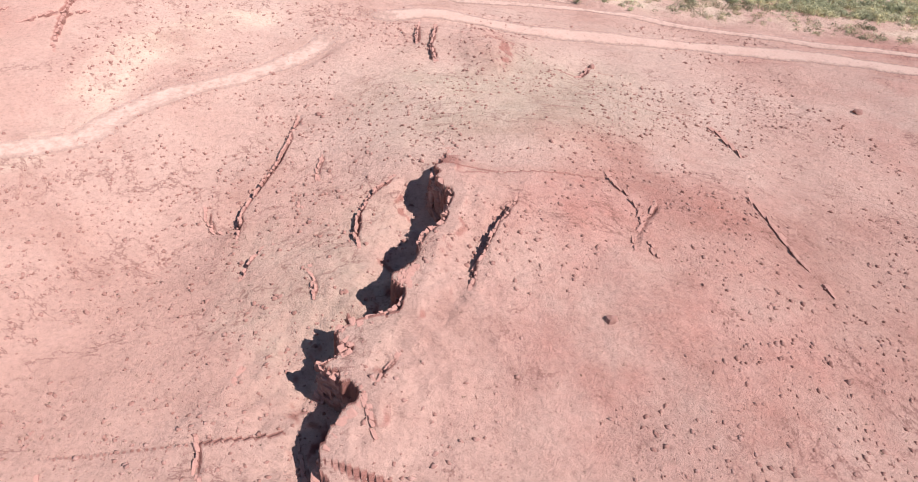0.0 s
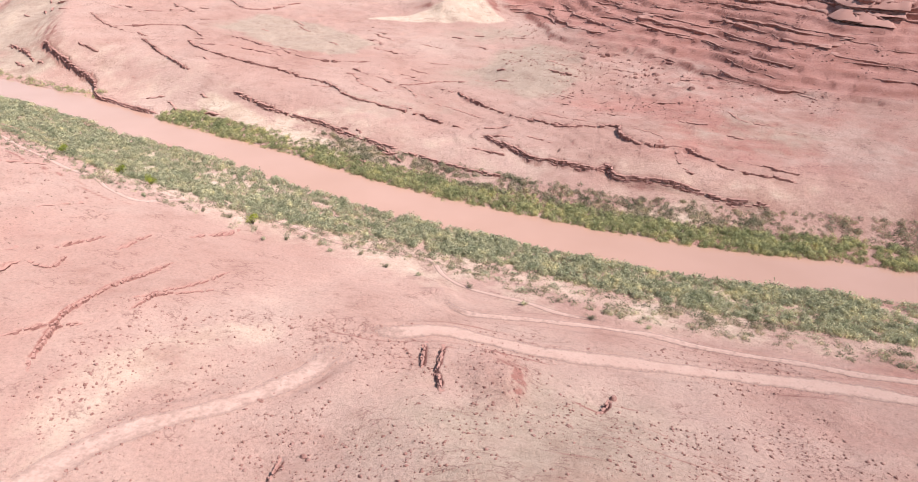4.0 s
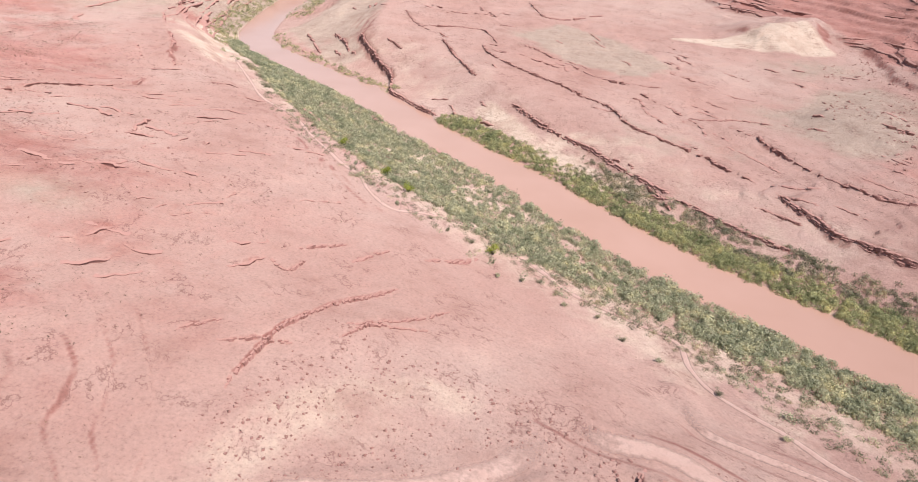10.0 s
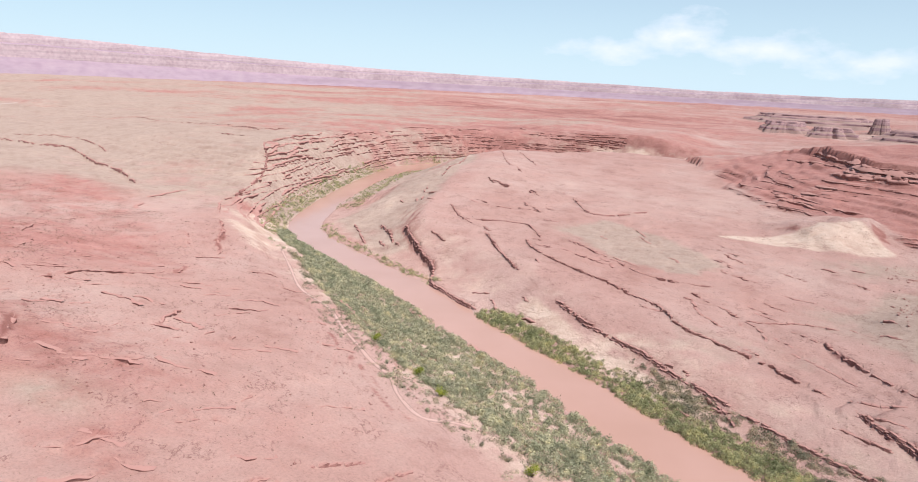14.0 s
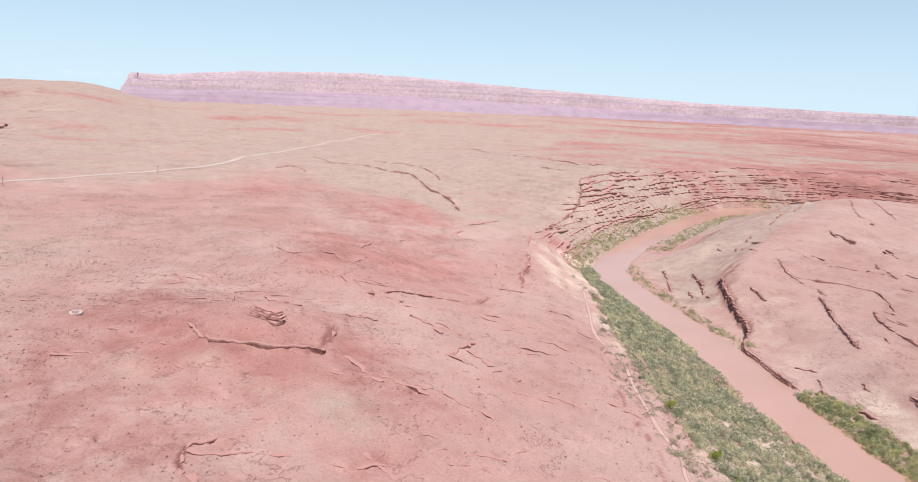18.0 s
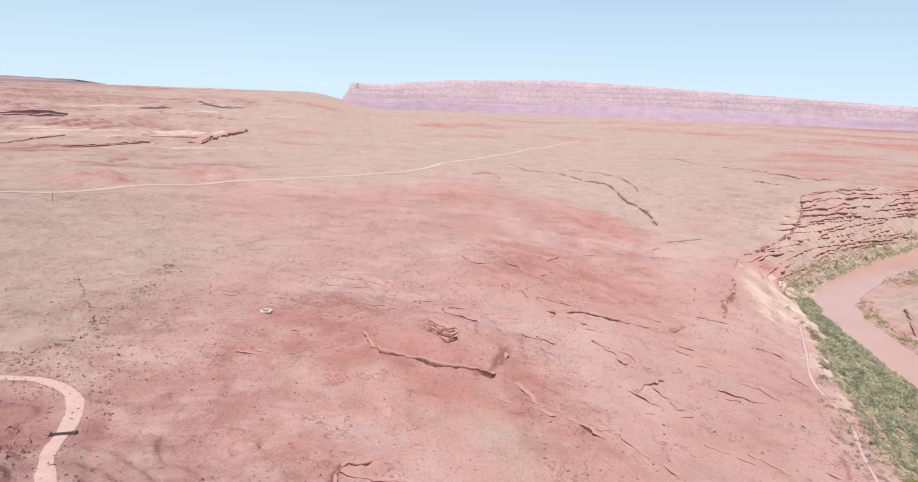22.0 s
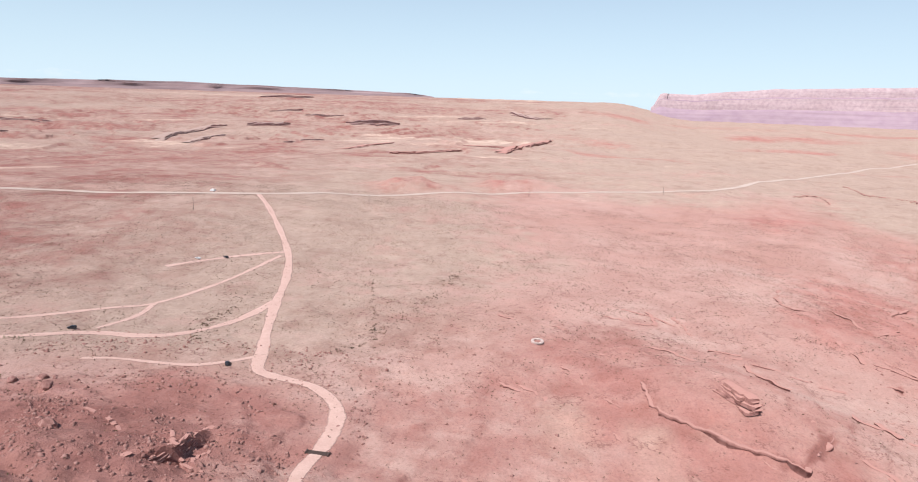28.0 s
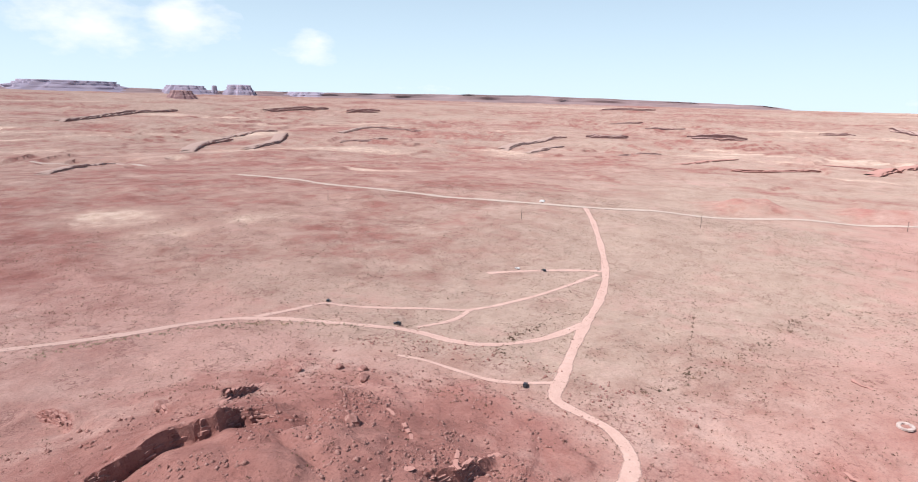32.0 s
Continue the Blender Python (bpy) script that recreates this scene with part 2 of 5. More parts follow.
SPOTS_EAST = ((-2, 82, 73), (-13, 28, 78), (50, 25, 82), (33, 97, 68), (-50, 126, 48), (-70, 60, 55), (1, 191, 42), (62, 170, 38), (155, 138, 42),
              (-125, 255, 40), (-160, 210, 52), (-108, 320, 19), (0, 270, 20), (120, 245, 22), (230, 210, 26), (200, 20, 60))
SPOTS_FAR_BANK = ((117, 420, 22), (176, 480, 34), (-104, 520, 18), (-11, 557, 18), (-253, 682, 42), (57, 724, 22), (72, 947, 34), (-78, 883, 38),
                  (134, 478, 32), (-100, 585, 30), (-336, 660, 24), (-470, 800, 46), (-480, 1000, 62), (-250, 900, 48), (330, 620, 44),
                  (260, 430, 30), (420, 900, 58), (500, 480, 50), (-560, 1300, 60), (-950, 1000, 58), (-1050, 1350, 62), (0, 1400, 55))
MIDDLE = np.array((-60.0, 60.0))


def segments_away(x, y, line, ends=False):
    """Distance to a line of points, on which side (positive: to the left of its course) and, if asked, how far from its ends."""
    best = np.full(x.shape, 1e9)
    side = np.zeros(x.shape)
    where = np.zeros(x.shape)
    lever = np.zeros(x.shape)
    run = 0.0
    for (ax, ay), (bx, by) in zip(line, line[1:]):
        dx, dy = bx - ax, by - ay
        k = np.clip(((x - ax) * dx + (y - ay) * dy) / (dx * dx + dy * dy), 0, 1)
        px, py = x - ax - k * dx, y - ay - k * dy
        d = np.hypot(px, py)
        turn = np.abs(dx * py - dy * px) / math.hypot(dx, dy)
        near = (d < best - 1e-6) | ((d < best + 1e-6) & (turn > lever))
        lever = np.where(near, turn, lever)
        best = np.where(near, d, best)
        side = np.where(near, np.sign(dx * py - dy * px), side)
        long = math.hypot(dx, dy)
        where = np.where(near, run + k * long, where)
        run += long
    return (best, side, np.minimum(where, run - where)) if ends else (best, side)


def smooth(a, b, v):
    k = np.clip((v - a) / (b - a), 0, 1)
    return k * k * (3 - 2 * k)


def curve(points, step):
    """Points every step metres along a smooth line through the given ones."""
    p = np.array(points, float)
    p = np.vstack([2 * p[0] - p[1], p, 2 * p[-1] - p[-2]])
    out = []
    for a, b, c, d in zip(p, p[1:], p[2:], p[3:]):
        n = max(1, int(np.linalg.norm(c - b) / step))
        for k in np.arange(n) / n:
            out.append(0.5 * (2 * b + (c - a) * k + (2 * a - 5 * b + 4 * c - d) * k ** 2 + (3 * b - a - 3 * c + d) * k ** 3))
    return np.array(out + [p[-2]])


SPOTS = np.array(SPOTS_WEST + SPOTS_HILL + SPOTS_EAST + SPOTS_FAR_BANK, float)
_d = np.hypot(SPOTS[:, None, 0] - SPOTS[None, :, 0], SPOTS[:, None, 1] - SPOTS[None, :, 1])
_n = len(SPOTS)
_a = np.zeros((_n + 3, _n + 3))
_a[:_n, :_n] = _d - 25 * np.eye(_n)
_a[:_n, _n:] = np.c_[np.ones(_n), SPOTS[:, :2]]
_a[_n:, :_n] = _a[:_n, _n:].T
BEND = np.linalg.solve(_a, np.r_[SPOTS[:, 2], 0, 0, 0])
RIVER_LINE = curve(RIVER, 25)


def hash_noise(x, y, seed):
    v = np.sin(x * 127.1 + y * 311.7 + seed * 74.7) * 43758.5453
    return v - np.floor(v)


def lumps(x, y, size, seed=0):
    """Smooth random heights between -1 and 1."""
    u, v = x / size, y / size
    i, j = np.floor(u), np.floor(v)
    p, q = u - i, v - j
    p, q = p * p * (3 - 2 * p), q * q * (3 - 2 * q)
    a, b = hash_noise(i, j, seed), hash_noise(i + 1, j, seed)
    c, d = hash_noise(i, j + 1, seed), hash_noise(i + 1, j + 1, seed)
    return 2 * ((a * (1 - p) + b * p) * (1 - q) + (c * (1 - p) + d * p) * q) - 1


def lie(x, y):
    """Height of the open land before ledges and hills."""
    z = BEND[_n] + BEND[_n + 1] * x + BEND[_n + 2] * y
    for (sx, sy, _), w in zip(SPOTS, BEND):
        z = z + w * np.hypot(x - sx, y - sy)
    r = np.hypot(x - MIDDLE[0], y - MIDDLE[1])
    head = np.degrees(np.arctan2(-(x - MIDDLE[0]), y - MIDDLE[1]))
    far = 62 + (140 - 84 * smooth(84, 77, head) * smooth(-30, -14, head)) * smooth(1600, 4800, r) ** 1.25
    k = smooth(900, 1700, r)
    z = z * (1 - k) + far * k
    away, side = segments_away(x, y, RIVER_LINE[::2])
    z = z + 22 * smooth(70, 140, away) * (side > 0) * np.maximum(smooth(-690, -800, x), smooth(1400, 1550, y)) * smooth(740, 900, y) * (1 - smooth(250, 1000, away)) * smooth(-250, -420, x)
    bank = WATER + 1.2 + 0.05 * np.maximum(away - 22, 0)
    # a broad flood plain on the near bank, a narrow one under the ledges and the canyon wall
    k = smooth(28, np.where(side > 0, 100 + 55 * smooth(-600, -480, x), 100 + 120 * smooth(-400, -500, x)), away)
    z = bank * (1 - k) + z * k
    return np.where(away < 25, WATER - 2.0 + 3.2 * smooth(17, 25, away), z)

# ---- rock ledges: height of the step, then its crest; the high side lies to the left of its course ----
FAR_BANK_LOW = (
    (9, (-437, 731), (-412, 702), (-387, 678), (-367, 661), (-350, 647), (-339, 631), (-327, 608), (-301, 592), (-273, 574), (-254, 566)),
    (4.5, (-193, 585), (-154, 556), (-119, 536), (-103, 527), (-86, 513), (-66, 500), (-36, 480)),
    (3, (-36, 480), (-18, 468), (10, 451), (44, 434)),
    (6, (28, 503), (41, 483), (53, 471), (64, 455), (77, 448), (104, 434), (115, 434), (119, 423), (131, 418), (154, 410), (184, 393), (215, 384)))
FAR_BANK_MID = (
    (4.5, (-275, 717), (-248, 677), (-223, 662), (-192, 646), (-164, 636), (-138, 621), (-110, 603), (-89, 574), (-65, 564), (-26, 550), (-9, 537), (15, 520)),
    (2.5, (-239, 735), (-209, 718), (-145, 679), (-103, 675), (-80, 681)),
    (2.5, (-69, 636), (-51, 622), (-35, 623), (-8, 648), (19, 650)),
    (4.5, (9, 608), (24, 582), (43, 559), (57, 543), (74, 526), (94, 512), (135, 504), (134, 480), (146, 460), (174, 456), (189, 436), (201, 421), (241, 406)),
    (3, (210, 433), (233, 419), (246, 414)))
FAR_BANK_HIGH = (
    (1.8, (80, 546), (96, 531), (115, 520)),
    (1.8, (-11, 577), (10, 563), (29, 543)), (1.5, (-226, 692), (-180, 677)), (1.5, (-91, 636), (-78, 605), (-58, 588)),
    (2, (236, 534), (242, 515), (255, 506)), (1.5, (169, 452), (166, 428), (172, 415)))
PENINSULA = (
    (6, (-531, 757), (-510, 737), (-493, 720), (-467, 693)), (5, (-487, 752), (-455, 725), (-432, 699)), (5, (-417, 807), (-379, 766), (-351, 767), (-302, 774), (-260, 724)),
    (4, (-367, 827), (-340, 833), (-316, 837)), (6, (-583, 1311), (-502, 1161), (-413, 1014)), (5, (-330, 728), (-298, 690), (-259, 642), (-245, 630)),
    (5, (-300, 933), (-272, 888), (-258, 868), (-235, 869), (-197, 925)), (6, (-647, 1490), (-513, 1265), (-445, 1163)), (5, (-624, 1252), (-560, 1090), (-527, 1003), (-511, 944)))
PLAIN = (
    (3, (-300, 114), (-307, 117), (-305, 126)), (4, (-261, 138), (-280, 143), (-285, 147), (-283, 165)),
    (3, (-295, 249), (-299, 255), (-299, 273)), (2.7, (-413, 178), (-392, 178), (-380, 180), (-369, 192), (-358, 204), (-352, 216), (-347, 230), (-354, 235), (-366, 244), (-385, 258)),
    (3.5, (-468, 317), (-469, 329), (-468, 366), (-456, 408), (-456, 423), (-471, 443)),
    (3, (-643, 316), (-595, 304), (-583, 317), (-597, 340), (-558, 352), (-588, 388)), (2, (-615, 388), (-652, 424), (-673, 479)),
    (2, (-527, 316), (-491, 320), (-489, 327)), (4, (-519, 481), (-536, 500), (-563, 519)),
    (7, (-488, 493), (-522, 523), (-540, 545), (-602, 599), (-669, 659)))
PLAIN_SMALL = (
    (2, (-411, 283), (-417, 292), (-423, 305)), (1.6, (-368, 282), (-372, 296)), (2.5, (-383, 324), (-390, 345)), (2, (-314, 293), (-320, 311)),
    (2.5, (-345, 351), (-351, 365)), (2.5, (-301, 327), (-307, 341)), (2.5, (-283, 311), (-288, 322)), (2, (-347, 283), (-353, 290), (-354, 306)),
    (2, (-336, 309), (-347, 321), (-364, 351)), (2, (-315, 319), (-318, 338)), (2, (-395, 373), (-396, 397), (-383, 408)), (2, (-238, 274), (-241, 290)),
    (1.6, (-395, 100), (-391, 125)))
NORTH_WEST = (
    (7, (-1494, 719), (-1339, 699), (-1299, 745), (-1177, 731), (-1113, 752), (-995, 714), (-933, 700), (-883, 687), (-826, 663)),
    (4, (-1326, 785), (-1222, 812), (-1109, 793), (-1031, 767)),
    (7, (-1716, 1187), (-1606, 1228), (-1443, 1175), (-1286, 1172), (-1148, 1136), (-1028, 1099), (-1000, 1144)),
    (4, (-1025, 988), (-945, 984)), (5, (-670, 662), (-693, 716), (-727, 780), (-780, 857), (-864, 948), (-900, 1100)), (5, (-1243, 534), (-1265, 582), (-1177, 571)))
START = (
    (13, (4, 92), (0, 80), (-1, 72), (3, 65), (1, 56), (-4, 49), (-4, 44), (-7, 36), (-8, 30), (-14, 26), (-21, 23), (-18, 18), (-24, 15), (-15, 8), (-18, 3), (-22, -4), (-24, -16)),
    (3, (21, 64), (15, 53), (12, 46), (9, 38), (7, 31)), (3, (-11, 84), (-17, 77), (-20, 69), (-20, 61), (-19, 56)), (2.5, (-44, 128), (-46, 104), (-50, 88), (-53, 75), (-52, 65)), (2.2, (-43, 63), (-46, 56), (-48, 48)),
    (2, (-7, 17), (-10, 12), (-12, 8)),
    (3.2, (2, 195), (0, 174), (2, 158)), (2, (-5, 197), (-6, 175)), (2, (-41, 21), (-43, 16)))
ROADSIDE = (
    (2, (62, 168), (54, 154)), (1.6, (58, 67), (49, 53), (47, 46)), (1.5, (-134, 156), (-141, 188), (-141, 205), (-137, 224), (-124, 255)),
    (1.1, (-122, 204), (-118, 222), (-109, 234), (-99, 254)), (1.2, (-178, 238), (-168, 236), (-170, 251)),
    (6.5, (-190, -76), (-209, -68), (-223, -70), (-240, -71), (-251, -66), (-262, -68), (-272, -58)), (6, (-274, -2), (-285, 5), (-297, 6), (-318, 5)),
    (4, (-235, -158), (-236, -140), (-232, -121)), (4, (-268, -86), (-284, -96), (-301, -102)), (3, (-261, -115), (-255, -97)), (4, (-345, -85), (-336, -76), (-327, -67)))
LEDGES = [(row[0] * k, row[1:]) for k, rows in ((0.72, FAR_BANK_LOW), (0.72, FAR_BANK_MID), (0.6, FAR_BANK_HIGH), (0.4, PENINSULA), (0.8, PLAIN), (0.9, PLAIN_SMALL), (0.8, NORTH_WEST), (1, START), (1, ROADSIDE)) for row in rows]


# the foot of the tall butte
BUTTE_FOOT = ((-190, 1330), (-140, 1200), (-95, 1060), (20, 1010), (85, 950), (117, 862), (153, 762), (228, 705), (256, 628), (285, 575), (360, 530), (600, 460), (1100, 400))
# short broken steps between the long ledges: box, course, spread of the course in degrees, number, height
small = random.Random(21)
for x0, x1, y0, y1, course, fan, many, tall in ((-75, -8, -15, 125, -82, 18, 8, 0.8), (20, 110, 0, 150, -70, 25, 3, 0.25), (-560, -230, 90, 470, 40, 35, 64, 1.5), (-340, 250, 470, 860, -32, 14, 84, 1.6),
                                             (-520, -300, 690, 960, -45, 15, 26, 2.0), (-240, -90, 130, 300, 60, 20, 10, 1.4), (-330, -190, -90, 30, 30, 40, 6, 1.4)):
    for _ in range(many):
        px, py, a = small.uniform(x0, x1), small.uniform(y0, y1), radians(course + small.uniform(-fan, fan))
        line = []
        for _ in range(small.randint(3, 5)):
            line.append((px, py))
            step = small.uniform(5, 12) * (0.55 if x0 == -75 else 1.0)
            px, py, a = px + step * math.cos(a), py + step * math.sin(a), a + radians(small.uniform(-22, 22))
        LEDGES.append((tall * small.uniform(0.6, 1.3), tuple(line)))


def uneven(x, y):
    """How far a ledge stands out from place to place along its crest."""
    return np.clip(0.88 + 0.5 * lumps(x, y, 26, 91) + 0.3 * lumps(x, y, 9, 92), 0.35, 1.08)


def ledge_breadth(x, y):
    """Half the width of the earth slope behind a ledge's rock face."""
    r = np.hypot(x, y + 62)
    return np.clip(np.minimum(r * r / 54000, 4.4) * 0.8, 0.8, 3.0)


def ledge_steps(x, y):
    """The rise and fall of the land at its ledges."""
    z = np.zeros(x.shape)
    broad = ledge_breadth(x, y)
    for high, line in LEDGES:
        pts = curve(line, 6)
        reach = 14 + 5 * high
        box = (x > pts[:, 0].min() - reach) & (x < pts[:, 0].max() + reach) & (y > pts[:, 1].min() - reach) & (y < pts[:, 1].max() + reach)
        if not box.any():
            continue
        bx, by = x[box], y[box]
        wob = (1.3 * lumps(bx, by, 9, 7) + 0.8 * lumps(bx, by, 4, 8)) * (2.0 if high > 10 else 1.2) + (1.0 * lumps(bx, by, 2.1, 9) if high > 10 else 0)
        d, side, ends = segments_away(bx, by, pts, True)
        d = d * side + wob * min(1.0, high / 4)
        fade = smooth(0, 4 + 1.3 * high, ends) * np.exp(-np.maximum(np.abs(d) - 0.4 * high, 0) / min(2.5 + 3.0 * high, 15.0))
        z[box] += high * (smooth(-broad[box], 0.7 * broad[box], d) - 0.55) * fade * (1.0 if high > 10 else uneven(bx, by))
    return z


def butte_rise(x, y):
    """Stepped beds of the tall butte behind the far bank."""
    d, side = segments_away(x, y, BUTTE_FOOT)
    d = d * side + 16 * lumps(x, y, 70, 11) + 6 * lumps(x, y, 27, 12)
    near = 1 - smooth(560, 900, np.hypot(x - 300, y - 900))
    rise = (44 * np.clip(d / 180, 0, 1) + 16 * smooth(178, 190, d) + 8 * np.clip((d - 190) / 120, 0, 1)) * near
    bed = 5.5
    k = rise / bed + 0.5 * lumps(x, y, 90, 13)
    stepped = (np.floor(k) + smooth(0.35, 0.85, k - np.floor(k)) - 0.5 * lumps(x, y, 90, 13)) * bed
    return np.where(d > 0, np.maximum(0.1 * rise + 0.9 * stepped, 0), 0)


def canyon_beds(x, y, z):
    """The outer wall of the bend, in beds."""
    zone = np.maximum(smooth(-575, -600, x), smooth(1550, 1600, y)) * smooth(640, 700, y) * smooth(-1100, -1000, x) * (1 - smooth(1750, 1850, y)) * smooth(-250, -400, x)
    bed = 4.6
    sway = 0.5 * lumps(x, y, 150, 17) + 0.3 * lumps(x, y, 45, 18) + 0.12 * lumps(x, y, 14, 19)
    k = z / bed + sway
    stepped = (np.floor(k) + smooth(0.45, 0.85, k - np.floor(k)) - sway) * bed
    away, _ = segments_away(x, y, RIVER_LINE[::2])
    return z + (stepped - z) * zone * smooth(45, 60, away)


def mounds(x, y):
    """Rounded hills: place, height, radius along x and y."""
    z = 0 * x
    for mx, my, high, rx, ry in ((-392, 214, 11, 58, 52), (-1090, -55, 14, 40, 50), (-1204, 94, 13, 60, 55), (20, 172, 4, 9, 20), (83, 693, 9, 40, 30),
                                 (95, 650, 5, 50, 30), (10, 965, 26, 55, 60), (-470, 1000, 12, 120, 90), (-560, 880, 8, 50, 110)):
        d = ((x - mx) / rx) ** 2 + ((y - my) / ry) ** 2 + 0.35 * lumps(x, y, rx * 0.7, 15) + 0.15 * lumps(x, y, rx * 0.25, 16)
        z = z + high * np.exp(-np.maximum(d, 0) ** 1.25)
    return z


def ground_height(x, y):
    x, y = np.asarray(x, float), np.asarray(y, float)
    z = lie(x, y)
    away, _ = segments_away(x, y, RIVER_LINE[::2])
    dry = smooth(40, 110, away)
    z = z + dry * (2.2 * lumps(x, y, 75, 1) + 1.1 * lumps(x, y, 31, 2) + 0.45 * lumps(x, y, 11, 3))
    r = np.hypot(x - MIDDLE[0], y - MIDDLE[1])
    z = z + smooth(1000, 1900, r) * (9 * lumps(x, y, 420, 5) + 6 * lumps(x, y, 170, 6)) * (1 - smooth(3600, 4500, r))
    head = np.degrees(np.arctan2(-(x - MIDDLE[0]), y - MIDDLE[1]))
    tilt = smooth(1150, 1500, r) * (1 - smooth(3300, 4000, r)) * smooth(78, 92, head) * smooth(175, 160, head)
    k = (z + 16 * lumps(x / 2.2, y, 260, 41) + 7 * lumps(x, y, 110, 42) + 0.012 * r) / 9
    k = k - np.floor(k)
    z = z + 9 * tilt * (0.25 + 0.75 * smooth(-0.1, 0.4, lumps(x, y, 330, 43))) * (smooth(0.82, 0.97, k) - k + 0.35)
    hill = np.exp(-((x + 265) / 75) ** 2 - ((y + 35) / 80) ** 2)
    z = z + hill * (5.0 * np.abs(lumps(x, y, 30, 31)) - 1.2 + 2.0 * lumps(x, y, 11, 32) + 0.8 * lumps(x, y, 5, 33))
    # thin beds of the rock crop out as low steps, drawn out along the far bank
    away_side, side = segments_away(x, y, RIVER_LINE[::4])
    over = smooth(40, 90, away_side) * (side < 0) * smooth(-520, -420, x)
    u, v = -0.86 * x + 0.5 * y, 0.5 * x + 0.86 * y
    k_here = (z + 3.5 * lumps(x, y, 95, 34) + 1.2 * lumps(x, y, 28, 35)) / 2.6
    k_over = (z + 4.5 * lumps(u / 3.2, v, 60, 37) + 1.3 * lumps(u / 2, v, 19, 38) + 0.5 * lumps(x, y, 13, 39) + 0.05 * v) / 2.3
    out = (1 - smooth(1000, 1300, r)) * dry
    for k, bed, share, sharp in ((k_here, 2.6, (0.5 + 0.5 * smooth(-0.2, 0.4, lumps(x, y, 130, 36))) * (1 - over) * (0.15 + 0.4 * smooth(-90, -220, x)) * (1 - hill), (0.74, 0.96)),
                                 (k_over, 2.3, (0.45 + 0.55 * smooth(-0.35, 0.35, lumps(u / 3, v, 55, 40))) * over * 0.85, (0.84, 0.97))):
        k = k - np.floor(k)
        z = z + bed * share * out * (smooth(*sharp, k) - k + 0.35)
    z = canyon_beds(x, y, z + mounds(x, y) * dry)
    return z + ledge_steps(x, y) * smooth(18, 26, away) + butte_rise(x, y)


# name, label, width, surface, lift, how firm, course
ROADS = (
    ("road_access", "pale graded dirt road winding across red desert", 6.3, "graded", 0.22, 0.0, ((-883, -215), (-756, -143), (-634, -84), (-563, -58), (-493, -39), (-445, -25), (-406, -12), (-391, -8), (-383, -3), (-379, 10), (-375, 24), (-365, 36), (-353, 43), (-337, 46), (-321, 46), (-300, 45), (-270, 51))),
    ("road_terrace", "soft pale dirt road crossing the red terrace", 7.5, "worn", 0.22, 0.44, ((-276, 49), (-262, 52), (-215, 66), (-165, 84), (-130, 96), (-108, 108), (-100, 123), (-87, 137), (-64, 153), (-47, 172), (-40, 188), (-39, 206))),
    ("road_river", "faint pale dirt road along the river terrace", 7, "worn", 0.22, 0.55, ((-39, 212), (-19, 208), (1, 211), (26, 204), (44, 199), (80, 196), (125, 193), (160, 187), (195, 176), (260, 160), (420, 110))),
    ("road_bank", "faint narrow track along the edge of the brush", 3.5, "worn", 0.22, 0.5, ((-2, 262), (12, 241), (50, 235), (86, 233), (116, 223), (153, 213), (175, 204), (212, 194), (300, 168))),
    ("road_spur", "short pale dirt spur with a parking place", 7, "graded", 0.22, 0.0, ((-628, -84), (-610, -112), (-579, -139), (-562, -152))),
    ("road_fork", "pale dirt road forking across the plain", 6, "graded", 0.22, 0.0, ((-497, -41), (-462, -46), (-439, -55), (-421, -68), (-414, -86), (-412, -109), (-403, -128), (-391, -152), (-369, -191), (-343, -208), (-304, -216), (-270, -232), (-200, -280))),
    ("road_loop", "narrow dirt loop track over the plain", 4.2, "graded", 0.22, 0.0, ((-614, -82), (-566, -88), (-512, -98), (-472, -108), (-441, -141), (-421, -172), (-417, -183), (-395, -187), (-371, -193))),
    ("road_link", "short dirt link between two tracks", 3.6, "graded", 0.22, 0.0, ((-472, -108), (-445, -104), (-420, -111))),
    ("road_hill", "narrow dirt track climbing the red hill", 3, "graded", 0.22, 0.0, ((-401, -11), (-390, -22), (-381, -36), (-379, -55), (-377, -75), (-373, -87))),
    ("road_trail", "thin sandy footpath beside the thicket", 2.4, "worn", 0.22, 0.6, ((-519, 607), (-440, 535), (-378, 478), (-326, 452), (-287, 420), (-246, 391), (-220, 377), (-201, 358), (-178, 345), (-160, 356), (-136, 362), (-115, 355), (-90, 344), (-61, 326), (-33, 319), (-8, 312), (1, 292), (13, 276), (39, 261), (58, 248), (86, 240))),
    ("road_highway", "straight two-lane highway crossing the desert plain", 8.5, "paved", 0.8, 0.0, ((-790, -744), (-800, -567), (-820, -445), (-840, -321), (-857, -259), (-878, -209), (-930, -150), (-1000, -70), (-1060, 5), (-1124, 90), (-1170, 190), (-1217, 305), (-1262, 419), (-1384, 513), (-1528, 625), (-1837, 869), (-2105, 1144), (-2206, 1281))),
    ("road_south", "far stretch of highway on the plain", 10, "paved", 0.8, 0.0, ((-800, -1440), (-892, -1276), (-880, -1112))),
)


